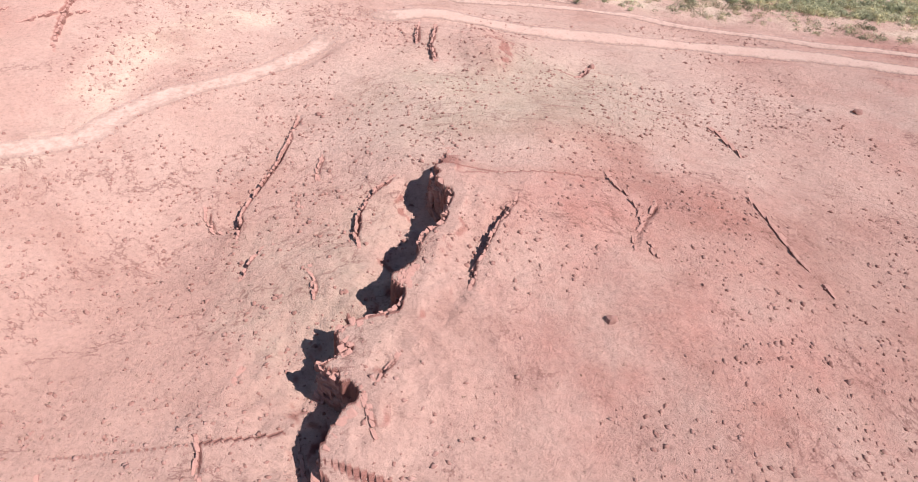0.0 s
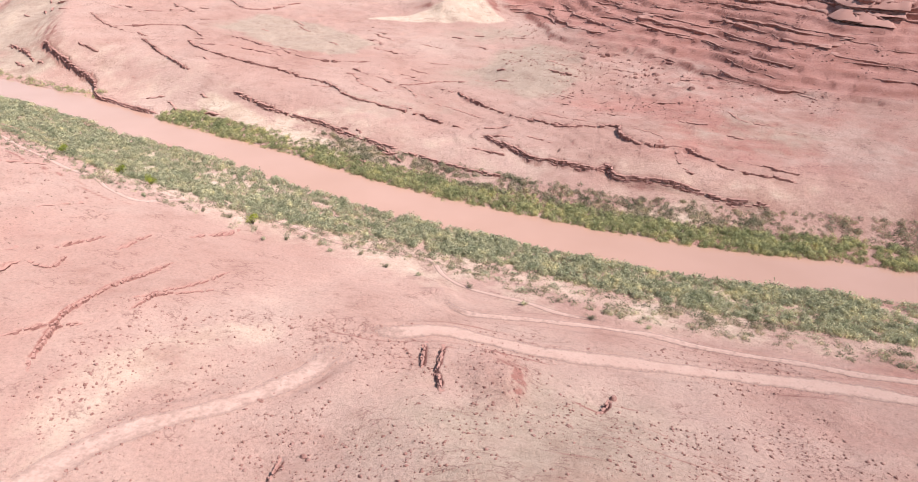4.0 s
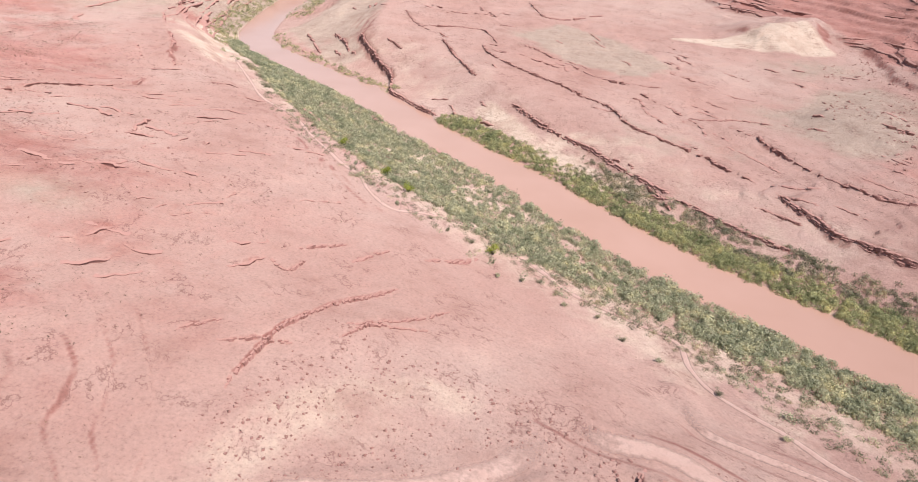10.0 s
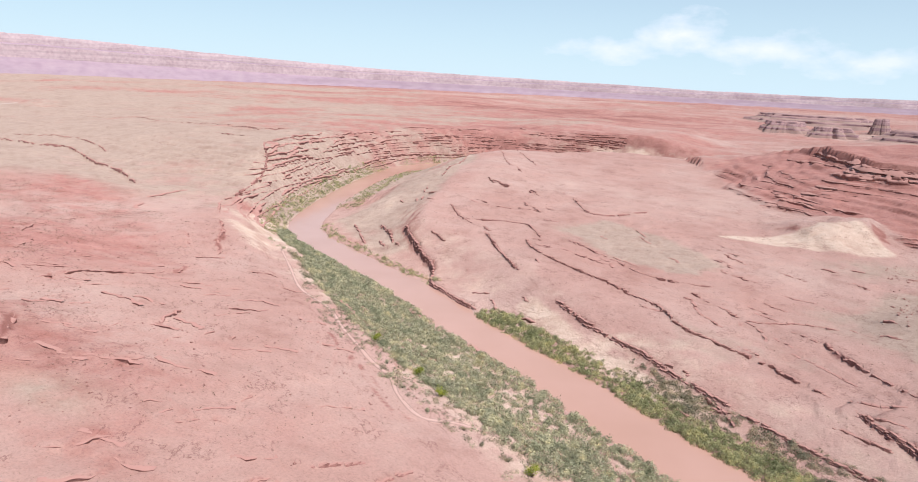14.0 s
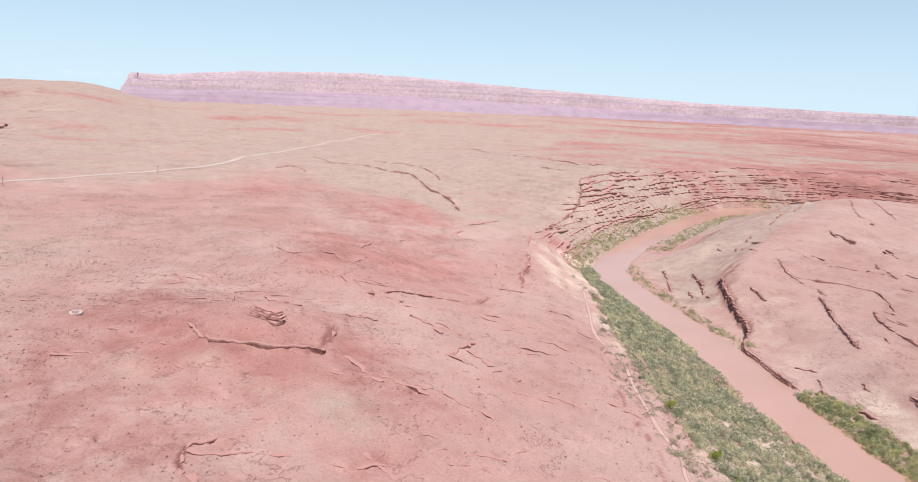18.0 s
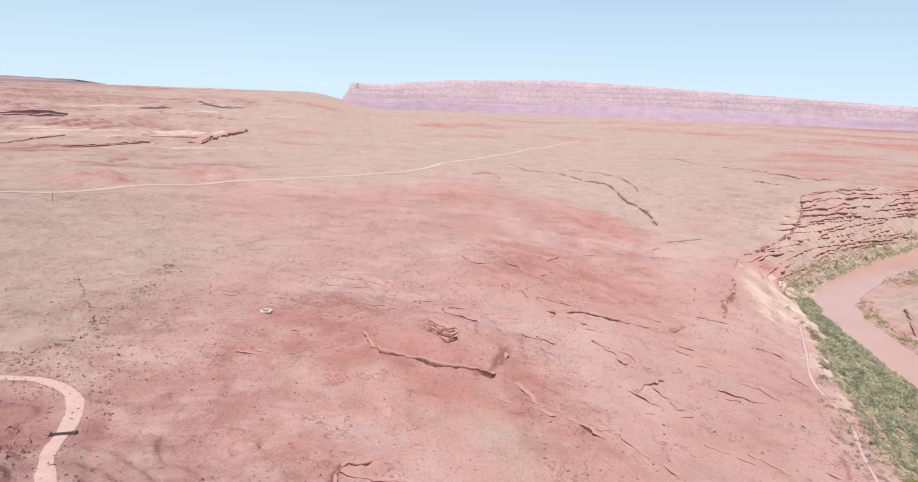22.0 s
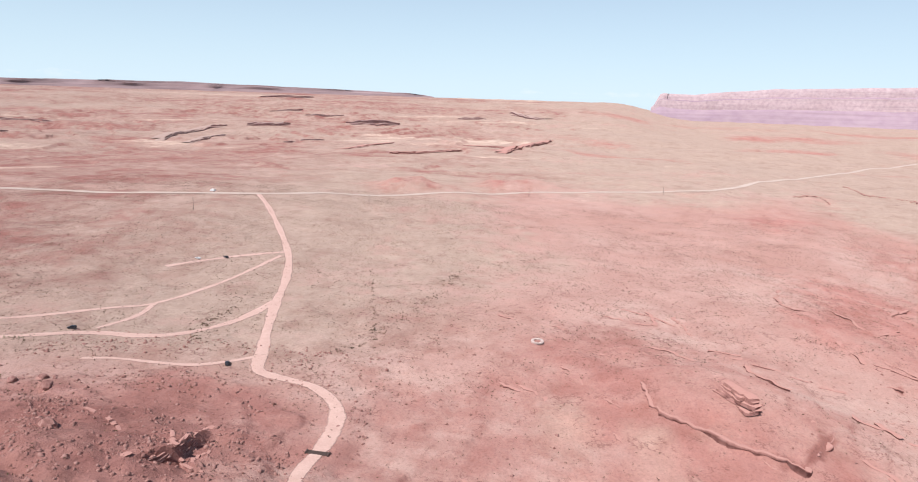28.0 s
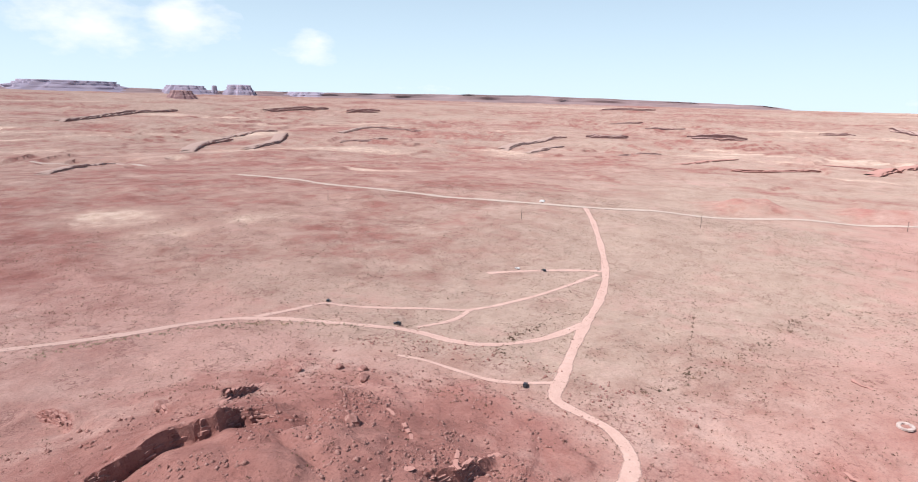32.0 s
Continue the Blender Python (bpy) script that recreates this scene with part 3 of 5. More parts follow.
# the ground's lattice: rings round a point below the start of the flight, closer together nearby
HUB = np.array((0.0, -62.0))
TH = np.concatenate([np.arange(-50, 161, 0.2), np.arange(165, 310.1, 5.0)])
radii, r = [0.02], 0.02
while r < 4900:
    r += 3.0 if r < 48 else max(0.8, min(r * r / 54000, 4.4 if r < 1400 else 0.009 * r))
    radii.append(r)
GR = np.array(radii)
th, rr = np.meshgrid(np.radians(TH), GR)
gx, gy = HUB[0] - np.sin(th) * rr, HUB[1] + np.cos(th) * rr
GZ = ground_height(gx, gy)


def grade(course, width):
    """Even out the ground along a road."""
    line = curve(course, 10)
    level = ground_height(line[:, 0], line[:, 1])
    level = np.convolve(np.pad(level, 2, mode="edge"), (0.15, 0.22, 0.26, 0.22, 0.15), "valid")
    reach = 0.6 * width + np.clip(0.03 * rr, 7, 34)
    box = (gx > line[:, 0].min() - 40) & (gx < line[:, 0].max() + 40) & (gy > line[:, 1].min() - 40) & (gy < line[:, 1].max() + 40)
    x, y = gx[box], gy[box]
    best, z = np.full(x.shape, 1e9), np.zeros(x.shape)
    for (ax, ay), (bx, by), za, zb in zip(line, line[1:], level, level[1:]):
        k = np.clip(((x - ax) * (bx - ax) + (y - ay) * (by - ay)) / ((bx - ax) ** 2 + (by - ay) ** 2), 0, 1)
        d = np.hypot(x - ax - k * (bx - ax), y - ay - k * (by - ay))
        near = d < best
        best, z = np.where(near, d, best), np.where(near, za + k * (zb - za), z)
    k = 1 - smooth(0.6 * width, reach[box], best)
    GZ[box] = GZ[box] * (1 - k) + z * k


for road_row in ROADS:
    grade(road_row[-1], road_row[2])


def ground_at(x, y):
    """Height of the built ground."""
    x, y = np.asarray(x, float) - HUB[0], np.asarray(y, float) - HUB[1]
    r, h = np.hypot(x, y), (np.degrees(np.arctan2(-x, y)) + 50) % 360 - 50
    j = np.clip(np.searchsorted(GR, r) - 1, 0, len(GR) - 2)
    i = np.clip(np.searchsorted(TH, h) - 1, 0, len(TH) - 2)
    p, q = (h - TH[i]) / (TH[i + 1] - TH[i]), (r - GR[j]) / (GR[j + 1] - GR[j])
    return (GZ[j, i] * (1 - p) + GZ[j, i + 1] * p) * (1 - q) + (GZ[j + 1, i] * (1 - p) + GZ[j + 1, i + 1] * p) * q


def sheet(name, verts, faces, mat, shade=True):
    me = bpy.data.meshes.new(name)
    me.vertices.add(len(verts))
    me.vertices.foreach_set("co", np.asarray(verts, np.float32).ravel())
    faces = np.asarray(faces, np.int32)
    me.loops.add(faces.size)
    me.loops.foreach_set("vertex_index", faces.ravel())
    me.polygons.add(len(faces))
    me.polygons.foreach_set("loop_start", np.arange(0, faces.size, faces.shape[1], dtype=np.int32))
    me.update(calc_edges=True)
    if shade:
        me.polygons.foreach_set("use_smooth", np.ones(len(faces), bool))
    me.materials.append(mat)
    return me


def grid_faces(nx, ny):
    i, j = np.meshgrid(np.arange(nx - 1), np.arange(ny - 1))
    a = (j * nx + i).ravel()
    return np.stack([a, a + 1, a + nx + 1, a + nx], -1)


ground_mesh = sheet("ground", np.stack([gx, gy, GZ], -1).reshape(-1, 3), grid_faces(len(TH), len(GR))[:, ::-1], SOIL)


def blots(*rows):
    """How far each place lies inside rounded patches: x, y, radius along x and y, strength."""
    z = 0 * gx
    for px, py, rx, ry, k in rows:
        z = np.maximum(z, k * np.exp(-((gx - px) / rx) ** 2 - ((gy - py) / ry) ** 2))
    return z


def patch(k, soft, *corners):
    """How far each place lies inside a drawn outline."""
    ring = corners + corners[:1]
    odd = np.zeros(gx.shape, bool)
    for (ax, ay), (bx, by) in zip(ring, ring[1:]):
        if ay != by:
            odd ^= ((ay > gy) != (by > gy)) & (gx < (bx - ax) * (gy - ay) / (by - ay) + ax)
    d, _ = segments_away(gx, gy, ring)
    return k * smooth(-soft, soft, np.where(odd, d, -d))


river_away, river_side = segments_away(gx, gy, RIVER_LINE[::2])
r_all = np.hypot(gx - MIDDLE[0], gy - MIDDLE[1])
RED_EDGE = ((-330, -10), (-376, 9), (-411, 21), (-429, 41), (-477, 72), (-539, 55), (-673, 117), (-855, 81), (-970, 4), (-1093, 75), (-1250, 100), (-1125, 144), (-1120, 408), (-1214, 464), (-1229, 560), (-1001, 542), (-854, 610), (-770, 627), (-667, 659))
edge_away, edge_side = segments_away(gx, gy, RED_EDGE)
plain = smooth(-110, 80, edge_away * edge_side) * smooth(-300, -430, gx) * (gx + 0.55 * gy < -180)
steep = np.hypot(np.gradient(GZ, GR, axis=0), np.gradient(GZ, np.radians(TH), axis=1) / np.maximum(rr, 1))
foot, foot_side = segments_away(gx, gy, BUTTE_FOOT)
heading = np.degrees(np.arctan2(-(gx - MIDDLE[0]), gy - MIDDLE[1]))
drift = r_all + 160 * lumps(heading, 0 * heading, 9, 71) + 60 * lumps(heading, 0 * heading, 3, 72)
red_band = sum(np.exp(-((drift - q) / w) ** 2) for q, w in ((2050, 60), (2500, 90), (3100, 140), (3700, 120))) * smooth(-20, 5, heading) * (0.4 + 0.6 * smooth(92, 78, heading)) * smooth(-0.3, 0.4, lumps(heading, r_all / 60, 7, 73))
# red soil; the reddening beyond x = 60 also puts dimmer light into colour
red_soil_and_dim = np.clip(np.maximum.reduce([0.55 * red_band,
    blots((-390, 215, 85, 65, 0.3), (-340, 170, 170, 140, 0.4), (-260, -40, 110, 95, 0.6), (-1090, -55, 80, 75, 0.4), (-1204, 94, 130, 70, 0.38), (-800, 500, 260, 60, 0.35), (-1000, 450, 120, 60, 0.4), (18, 172, 14, 26, 0.2), (-2300, 1290, 160, 90, 0.6),
          (-300, 1700, 500, 60, 0.4), (-600, 380, 130, 90, 0.55), (-850, 560, 130, 60, 0.5), (180, 560, 90, 60, 0.5), (-640, 690, 40, 30, 0.7), (60, 40, 60, 60, 0.4)),
    0.6 * smooth(0.4, 0.9, steep) * (river_away > 60) * smooth(-600, -540, gx), 0.8 * (foot_side > 0) * smooth(0, 40, foot) * (1 - smooth(560, 900, np.hypot(gx - 300, gy - 900))), 0.3 * smooth(60, 220, gx) * (gy < 900)]), 0, 1)
pale_sand = np.clip(np.maximum.reduce([
    np.where(river_side > 0, 0.36, 0.16) * smooth(125, 85, river_away) * smooth(22, 34, river_away) * smooth(-640, -560, gx), patch(1.0, 7, (35, 965), (74, 916), (40, 893), (-5, 885), (-100, 868), (-60, 905), (-8, 940)), patch(0.14, 12, (-582, 781), (-560, 830), (-590, 930), (-650, 1328), (-560, 1150), (-487, 933), (-454, 796), (-426, 717), (-400, 685), (-425, 668), (-486, 703)), 0.75 * smooth(16, 4, segments_away(gx, gy, ((-215, 579), (-161, 538), (-105, 500), (-60, 478)))[0]),
    0.28 * smooth(17, 3, segments_away(gx, gy, ((-128, 92), (-113, 109), (-112, 126), (-111, 148), (-108, 163), (-102, 177), (-89, 192), (-72, 200)))[0]), blots((-105, 130, 22, 26, 0.1), (-95, 175, 20, 24, 0.2), (-1638, -1727, 90, 60, 0.7), (-1099, -781, 20, 60, 0.6), (-1805, -853, 80, 90, 0.35), (-471, -431, 45, 30, 0.5), (-610, 690, 22, 40, 0.8),
    (-560, 640, 60, 20, 0.7), (-350, 172, 26, 14, 0.17), (-300, 216, 26, 14, 0.17), (-368, 140, 24, 16, 0.17), (-755, 850, 70, 300, 0.12), (110, 380, 60, 16, 0.7), (-140, 540, 40, 14, 0.6), (-560, -420, 60, 40, 0.5), (-476, -518, 50, 50, 0.5))]), 0, 1)
grey_scrub = np.clip(np.maximum.reduce([0.62 * plain, patch(0.8, 14, (-582, 781), (-560, 830), (-590, 930), (-650, 1328), (-560, 1150), (-487, 933), (-454, 796), (-426, 717), (-400, 685), (-425, 668), (-486, 703)), patch(0.9, 14, (-254, 770), (-225, 836), (-150, 813), (-84, 760), (-100, 705), (-174, 700)), patch(0.85, 16, (30, 690), (61, 774), (103, 800), (150, 753), (125, 640), (105, 594), (73, 591), (45, 618)), patch(0.7, 14, (190, 520), (240, 530), (300, 480), (250, 450), (190, 470)), 0.85 * smooth(2600, 1500, np.hypot(gx + 1250, gy - 900)) * smooth(40, 140, (gy - 600) * 0.6 - (gx + 900) * 0.2) * (gx < -650),
    blots((-371, 141, 30, 16, 0.95), (-334, 192, 30, 14, 0.95), (-292, 218, 30, 16, 0.95), (83, 680, 70, 50, 0.8), (229, 490, 70, 40, 0.6), (-190, 770, 60, 35, 0.7), (30, 135, 45, 40, 0.5), (-30, 45, 25, 30, 0.45), (-60, 560, 70, 25, 0.4), (60, 850, 60, 40, 0.4))]), 0, 1)
sweep = heading * 13
streak = 0.5 * lumps(sweep, r_all, 260, 83) + 0.35 * lumps(sweep, r_all, 110, 84) + 0.3 * lumps(sweep * 1.3, r_all * 1.6, 60, 85)
upper = smooth(1050, 1450, r_all) * smooth(80, 92, heading) * (1 - smooth(165, 175, heading))
pale_sand = np.maximum(pale_sand, np.clip(upper * (0.9 * lumps(sweep, r_all, 210, 86) + 0.5 * lumps(sweep, r_all * 1.5, 70, 87) - 0.42), 0, 0.5))
beyond = smooth(1250, 1700, r_all) * smooth(62, 38, heading) * smooth(-60, -40, heading)
red_soil_and_dim = np.maximum(red_soil_and_dim, np.clip(beyond * (0.3 + 0.8 * streak), 0, 1))
grey_scrub = np.maximum(grey_scrub, np.clip(beyond * (0.9 * lumps(sweep * 1.1, r_all, 150, 88) + 0.4 * lumps(sweep, r_all, 60, 89) - 0.2), 0, 0.7))
grey_scrub = np.maximum(grey_scrub, upper * np.clip(0.5 + 0.4 * lumps(sweep, r_all, 180, 90), 0, 1))
# brown soil; the southward gradient and steep faces also carry shade in the colour
brown_soil_and_shade = np.clip(np.maximum.reduce([beyond * np.clip(1.5 * streak - 0.45, 0, 0.8), upper * np.clip(0.08 + 0.62 * streak, 0, 1), 0.75 * smooth(0.4, 0.9, steep) * (river_away > 45) * smooth(-640, -560, gx), 0.5 * smooth(0.12, 0.3, steep) * smooth(1200, 1500, r_all) * smooth(78, 92, heading), 0.42 * smooth(0, -420, gy - 0.12 * (gx + 400)) * smooth(2600, 1500, r_all) * (gx < -120), 0.42 * smooth(1250, 1750, r_all) * smooth(84, 96, heading) * (0.55 + 0.45 * lumps(heading * 30, drift * 1.0, 150, 81)), blots((-255, -60, 85, 75, 0.65), (-290, -5, 60, 50, 0.42), (-400, 120, 230, 190, 0.15), (-330, 90, 110, 70, 0.22), (-430, 60, 120, 50, 0.18), (-500, 180, 120, 70, 0.16), (-440, 150, 150, 60, 0.16))]), 0, 1)
soil = ground_mesh.color_attributes.new("soil", "FLOAT_COLOR", "POINT")
soil.data.foreach_set("color", np.stack([red_soil_and_dim, pale_sand, grey_scrub, brown_soil_and_shade], -1).astype(np.float32).ravel())
crisp = np.ones((len(GR) - 1, len(TH) - 1), bool)
crisp[steep[:-1, :-1] > 0.55] = False
ground_mesh.polygons.foreach_set("use_smooth", crisp.ravel())
tagged(new("ground", ground_mesh), "red desert soil and slickrock with grey-green scrub", "ground", kind="structure")

# ---- water ----
m, n, l, b = material("silty_water", 0.12, 0.5)
at = coords(n, l)
l.new(ramp(n, l, grain(n, l, at, 60, 3), (0.3, (0.51, 0.295, 0.215)), (0.7, (0.55, 0.325, 0.245))), b.inputs["Base Color"])
relief(n, l, b, grain(n, l, at, 1.5, 4), 0.12, 0.1)
line = curve(RIVER, 12)
way = np.gradient(line, axis=0)
way /= np.linalg.norm(way, axis=1)[:, None]
across = np.stack([-way[:, 1], way[:, 0]], -1)
wv = np.concatenate([np.c_[line + across * s, np.full(len(line), WATER)] for s in (-36, -12, 12, 36)])
k = len(line)
wf = np.concatenate([np.stack([np.arange(k - 1) + r * k, np.arange(k - 1) + 1 + r * k, np.arange(k - 1) + 1 + (r + 1) * k, np.arange(k - 1) + (r + 1) * k], -1) for r in range(3)])[:, ::-1]
tagged(new("river", sheet("river", wv, wf, m)), "wide silty brown river flowing between green banks", "river", kind="structure")


def toward_heading(heading, r):
    a = radians(heading)
    return MIDDLE[0] - math.sin(a) * r, MIDDLE[1] + math.cos(a) * r


# ---- things: helpers ----
def part(name, mesh, parent, m=None, label=""):
    ob = new(name, mesh)
    ob.parent = parent
    if m is not None:
        ob.matrix_basis = m
    return tagged(ob, label) if label else ob


def thing(name, label, category, at=None, group="", kind=""):
    ob = new(name)
    if at is not None:
        ob.matrix_basis = at
    ob.empty_display_size = 0.5
    return tagged(ob, label, category, group, kind)


def block_mesh(seed, mat, chip=0.16):
    """A weathered block of rock about one metre across, standing on z = 0."""
    rnd = random.Random(seed)
    bm = bmesh.new()
    bmesh.ops.create_cube(bm, size=1)
    bmesh.ops.bevel(bm, geom=bm.edges[:], offset=0.13, segments=1, affect="EDGES")
    for v in bm.verts:
        v.co += Vector((rnd.uniform(-chip, chip), rnd.uniform(-chip, chip), rnd.uniform(-chip, chip) * 0.7))
        v.co.z += 0.5
    me = bpy.data.meshes.new("block")
    bm.to_mesh(me)
    bm.free()
    me.materials.append(mat)
    return me


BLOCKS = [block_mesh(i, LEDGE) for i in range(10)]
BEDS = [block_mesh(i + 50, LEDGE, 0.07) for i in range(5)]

# ---- level beds of rock, one above another, in the canyon wall and the tall butte ----
def stratum(label, crest, high, deep, seed, group, step=2.6, back=0.0, mat=LEDGE):
    """One bed of rock that crops out along a slope: a jointed face, a top and a buried back. Its high side lies to the left."""
    g = np.random.default_rng(seed)
    line = curve([c[:2] for c in crest], step)
    n = len(line)
    base = np.interp(np.linspace(0, 1, n), np.linspace(0, 1, len(crest)), [c[2] for c in crest])
    way = np.gradient(line, axis=0)
    way /= np.linalg.norm(way, axis=1)[:, None] + 1e-9
    left = np.stack([-way[:, 1], way[:, 0]], -1)
    line = line + left * (1.3 * lumps(line[:, 0], line[:, 1], 3.1 * step, 44) + 0.8 * lumps(line[:, 0], line[:, 1], 1.4 * step, 45))[:, None]
    joint = np.repeat(g.uniform(-1, 1, n), g.integers(1, 5, n))[:n]
    taller = np.repeat(g.uniform(0.45, 1.2, n), g.integers(1, 5, n))[:n] * (0.75 + 0.4 * lumps(line[:, 0], line[:, 1], 40, seed))
    ends = np.clip(np.minimum(np.arange(n), np.arange(n)[::-1]) / 4, 0.15, 1)
    tall = high * taller * ends
    rows = []
    for out, up in ((-0.55, -1.4), (-0.5, 0.55), (-0.62, 0.6), (-0.55, 1.0), (0.5, 1.05), (1.6 + back / deep, -0.3)):
        p = line + left * (out * deep + (0.5 + 0.16 * high) * joint * (out < 0))[:, None]
        rows.append(np.c_[p, base + (up * tall if up > -1 else -1.4 * high - 1)])
    home = rows[0][0].copy()
    f = np.concatenate([np.stack([np.arange(n - 1) + r * n, np.arange(n - 1) + 1 + r * n, np.arange(n - 1) + 1 + (r + 1) * n, np.arange(n - 1) + (r + 1) * n], -1) for r in range(5)])
    ob = new("rock_bed", sheet("rock_bed", np.concatenate(rows) - home, f, mat, False))
    ob.matrix_basis = pose(*home)
    return tagged(ob, label, "rock bed", group)


# ---- ledges: the broken blocks along each crest ----
rnd = random.Random(4)
for high, course in LEDGES:
    pts = curve(course, 1.0)
    far = np.hypot(pts[:, 0] + 100, pts[:, 1] - 100).min()
    stout = 1.9 if high > 10 else 1.0
    broad = float(ledge_breadth(*pts[len(pts) // 2]))
    size = 1.5 if far < 170 else (2.8 if far < 420 else (3.4 if far < 700 else 8.0))
    if pts[:, 0].max() < -180 and pts[:, 1].min() > 60 and pts[:, 1].max() < 700:
        line = curve(course, 4)
        ahead = np.gradient(line, axis=0)
        ahead /= np.linalg.norm(ahead, axis=1)[:, None]
        off = np.stack([-ahead[:, 1], ahead[:, 0]], -1) * (broad + 0.4)
        low, top = ground_at(*(line - off).T), ground_at(*(line + off).T)
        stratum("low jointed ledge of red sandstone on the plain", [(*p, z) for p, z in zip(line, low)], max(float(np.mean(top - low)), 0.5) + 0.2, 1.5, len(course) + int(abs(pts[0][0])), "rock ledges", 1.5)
        continue
    ledge = thing("rock_ledge", "low ledge of broken red sandstone blocks" if high < 4 else "tall ledge of dark red layered sandstone", "rock ledge", pose(*pts[0], float(ground_at(*pts[0]))), "rock ledges")
    home = ledge.matrix_basis.translation
    laid = 0
    i = 0
    while i < len(pts) - 1:
        p, q = pts[i], pts[min(i + 1, len(pts) - 1)]
        long = max(size * rnd.uniform(0.6, 1.5), 1.0)
        end = min(i + max(1, int(long)), len(pts) - 1)
        a = math.atan2(pts[end][1] - p[1], pts[end][0] - p[0])
        left = Vector((-math.sin(a), math.cos(a)))
        taper = min(1.0, 0.3 + min(i, len(pts) - 1 - i) * 1.0 / (high * 2 + 2))
        if high < 10 and rnd.random() > 0.45 + 0.9 * float(uneven(p[0], p[1])):
            i = max(end, i + 1)
            continue
        tiers = max(1, min(5 if far < 700 else 1, round(high / (1.2 if far < 420 else 2.2))))
        for tier in range(tiers):
            if rnd.random() < 0.14:
                continue
            c = Vector((p[0], p[1])) + left * (rnd.uniform(-0.6, 0.5) - 0.75 + 0.42 * tier)
            low = float(ground_at(c.x - left.x * (broad + 0.5), c.y - left.y * (broad + 0.5)))
            top = float(ground_at(c.x + left.x * (broad + 0.5), c.y + left.y * (broad + 0.5)))
            thick = max(top - low, 0.35) * taper / tiers * rnd.uniform(0.75, 1.1) + 0.2
            base = low - 0.2 + (top - low) * taper * tier / tiers * 0.95
            m = Matrix.Translation(Vector((c.x, c.y, base)) - home) @ pose(0, 0, 0, rnd.uniform(-5, 5), rnd.uniform(-5, 5), math.degrees(a) + rnd.uniform(-12, 12))
            m = m @ Matrix.Diagonal((long * (rnd.uniform(0.85, 1.2) if far < 170 or pts[0][1] < 60 else rnd.uniform(1.0, 1.45)), (rnd.uniform(0.7, 1.3) * min(max(size, 2.0), 3.2) / 2.6 + 0.5 * (broad - 0.8)) * stout, thick, 1))
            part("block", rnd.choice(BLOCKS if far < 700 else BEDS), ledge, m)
            laid += 1
        i = max(end, i + 1)
    if not laid:
        bpy.data.objects.remove(ledge)


def outcrops(label, foot, levels, offs, seed, group, bold, keep):
    """Beds along a slope: where the land passes each level, going in from its foot."""
    g = random.Random(seed)
    way = np.gradient(foot, axis=0)
    way /= np.linalg.norm(way, axis=1)[:, None]
    side = np.stack([-way[:, 1], way[:, 0]], -1)
    profile = ground_at(foot[:, :1] + side[:, :1] * offs, foot[:, 1:] + side[:, 1:] * offs)
    for k, level in enumerate(levels):
        run = []
        high = bold * g.choice((0.6, 0.8, 1.0, 1.5))
        for i in range(len(foot) + 1):
            spot = None
            if i < len(foot):
                wave = level + 2.0 * math.sin(i / 9.0 + level / 5) + 1.2 * math.sin(i / 3.7 + level)
                up = np.flatnonzero(profile[i] > wave)
                if len(up) and up[0] and lumps(foot[i, 0] + level * 9, foot[i, 1], 62, seed) + 0.4 * lumps(foot[i, 0] + level * 9, foot[i, 1], 21, seed) > keep:
                    p = foot[i] + side[i] * offs[up[0]]
                    spot = (p[0], p[1], wave - 0.5 * high)
            if spot and (not run or math.dist(run[-1][:2], spot[:2]) < 30):
                run.append(spot)
            else:
                if len(run) > 3:
                    stratum(label, run, high, 2.2 + high, seed * 100 + k * 7 + i, group)
                run = [spot] if spot else []


canyon_foot = curve(RIVER, 8)
canyon_foot = canyon_foot[(canyon_foot[:, 0] < -420) & (canyon_foot[:, 1] > 690)]
outcrops("level bed of broken pink rock in the canyon wall", canyon_foot, np.arange(15, 86, 3.8), np.arange(34, 220, 1.5), 8, "beds of the canyon wall", 2.6, -0.5)
butte_foot = curve(BUTTE_FOOT, 8)
butte_foot = butte_foot[(butte_foot[:, 0] < 480)]
outcrops("jointed bed of dark red rock on the stepped butte", butte_foot, np.arange(40, 84, 3.7), np.arange(0, 185, 1.5), 11, "beds of the stepped butte", 1.5, -0.25)
outcrops("tall jointed cliff of dark red rock on the butte", butte_foot, (92, 98, 104), np.arange(100, 330, 1.5), 12, "beds of the stepped butte", 5.0, -0.75)


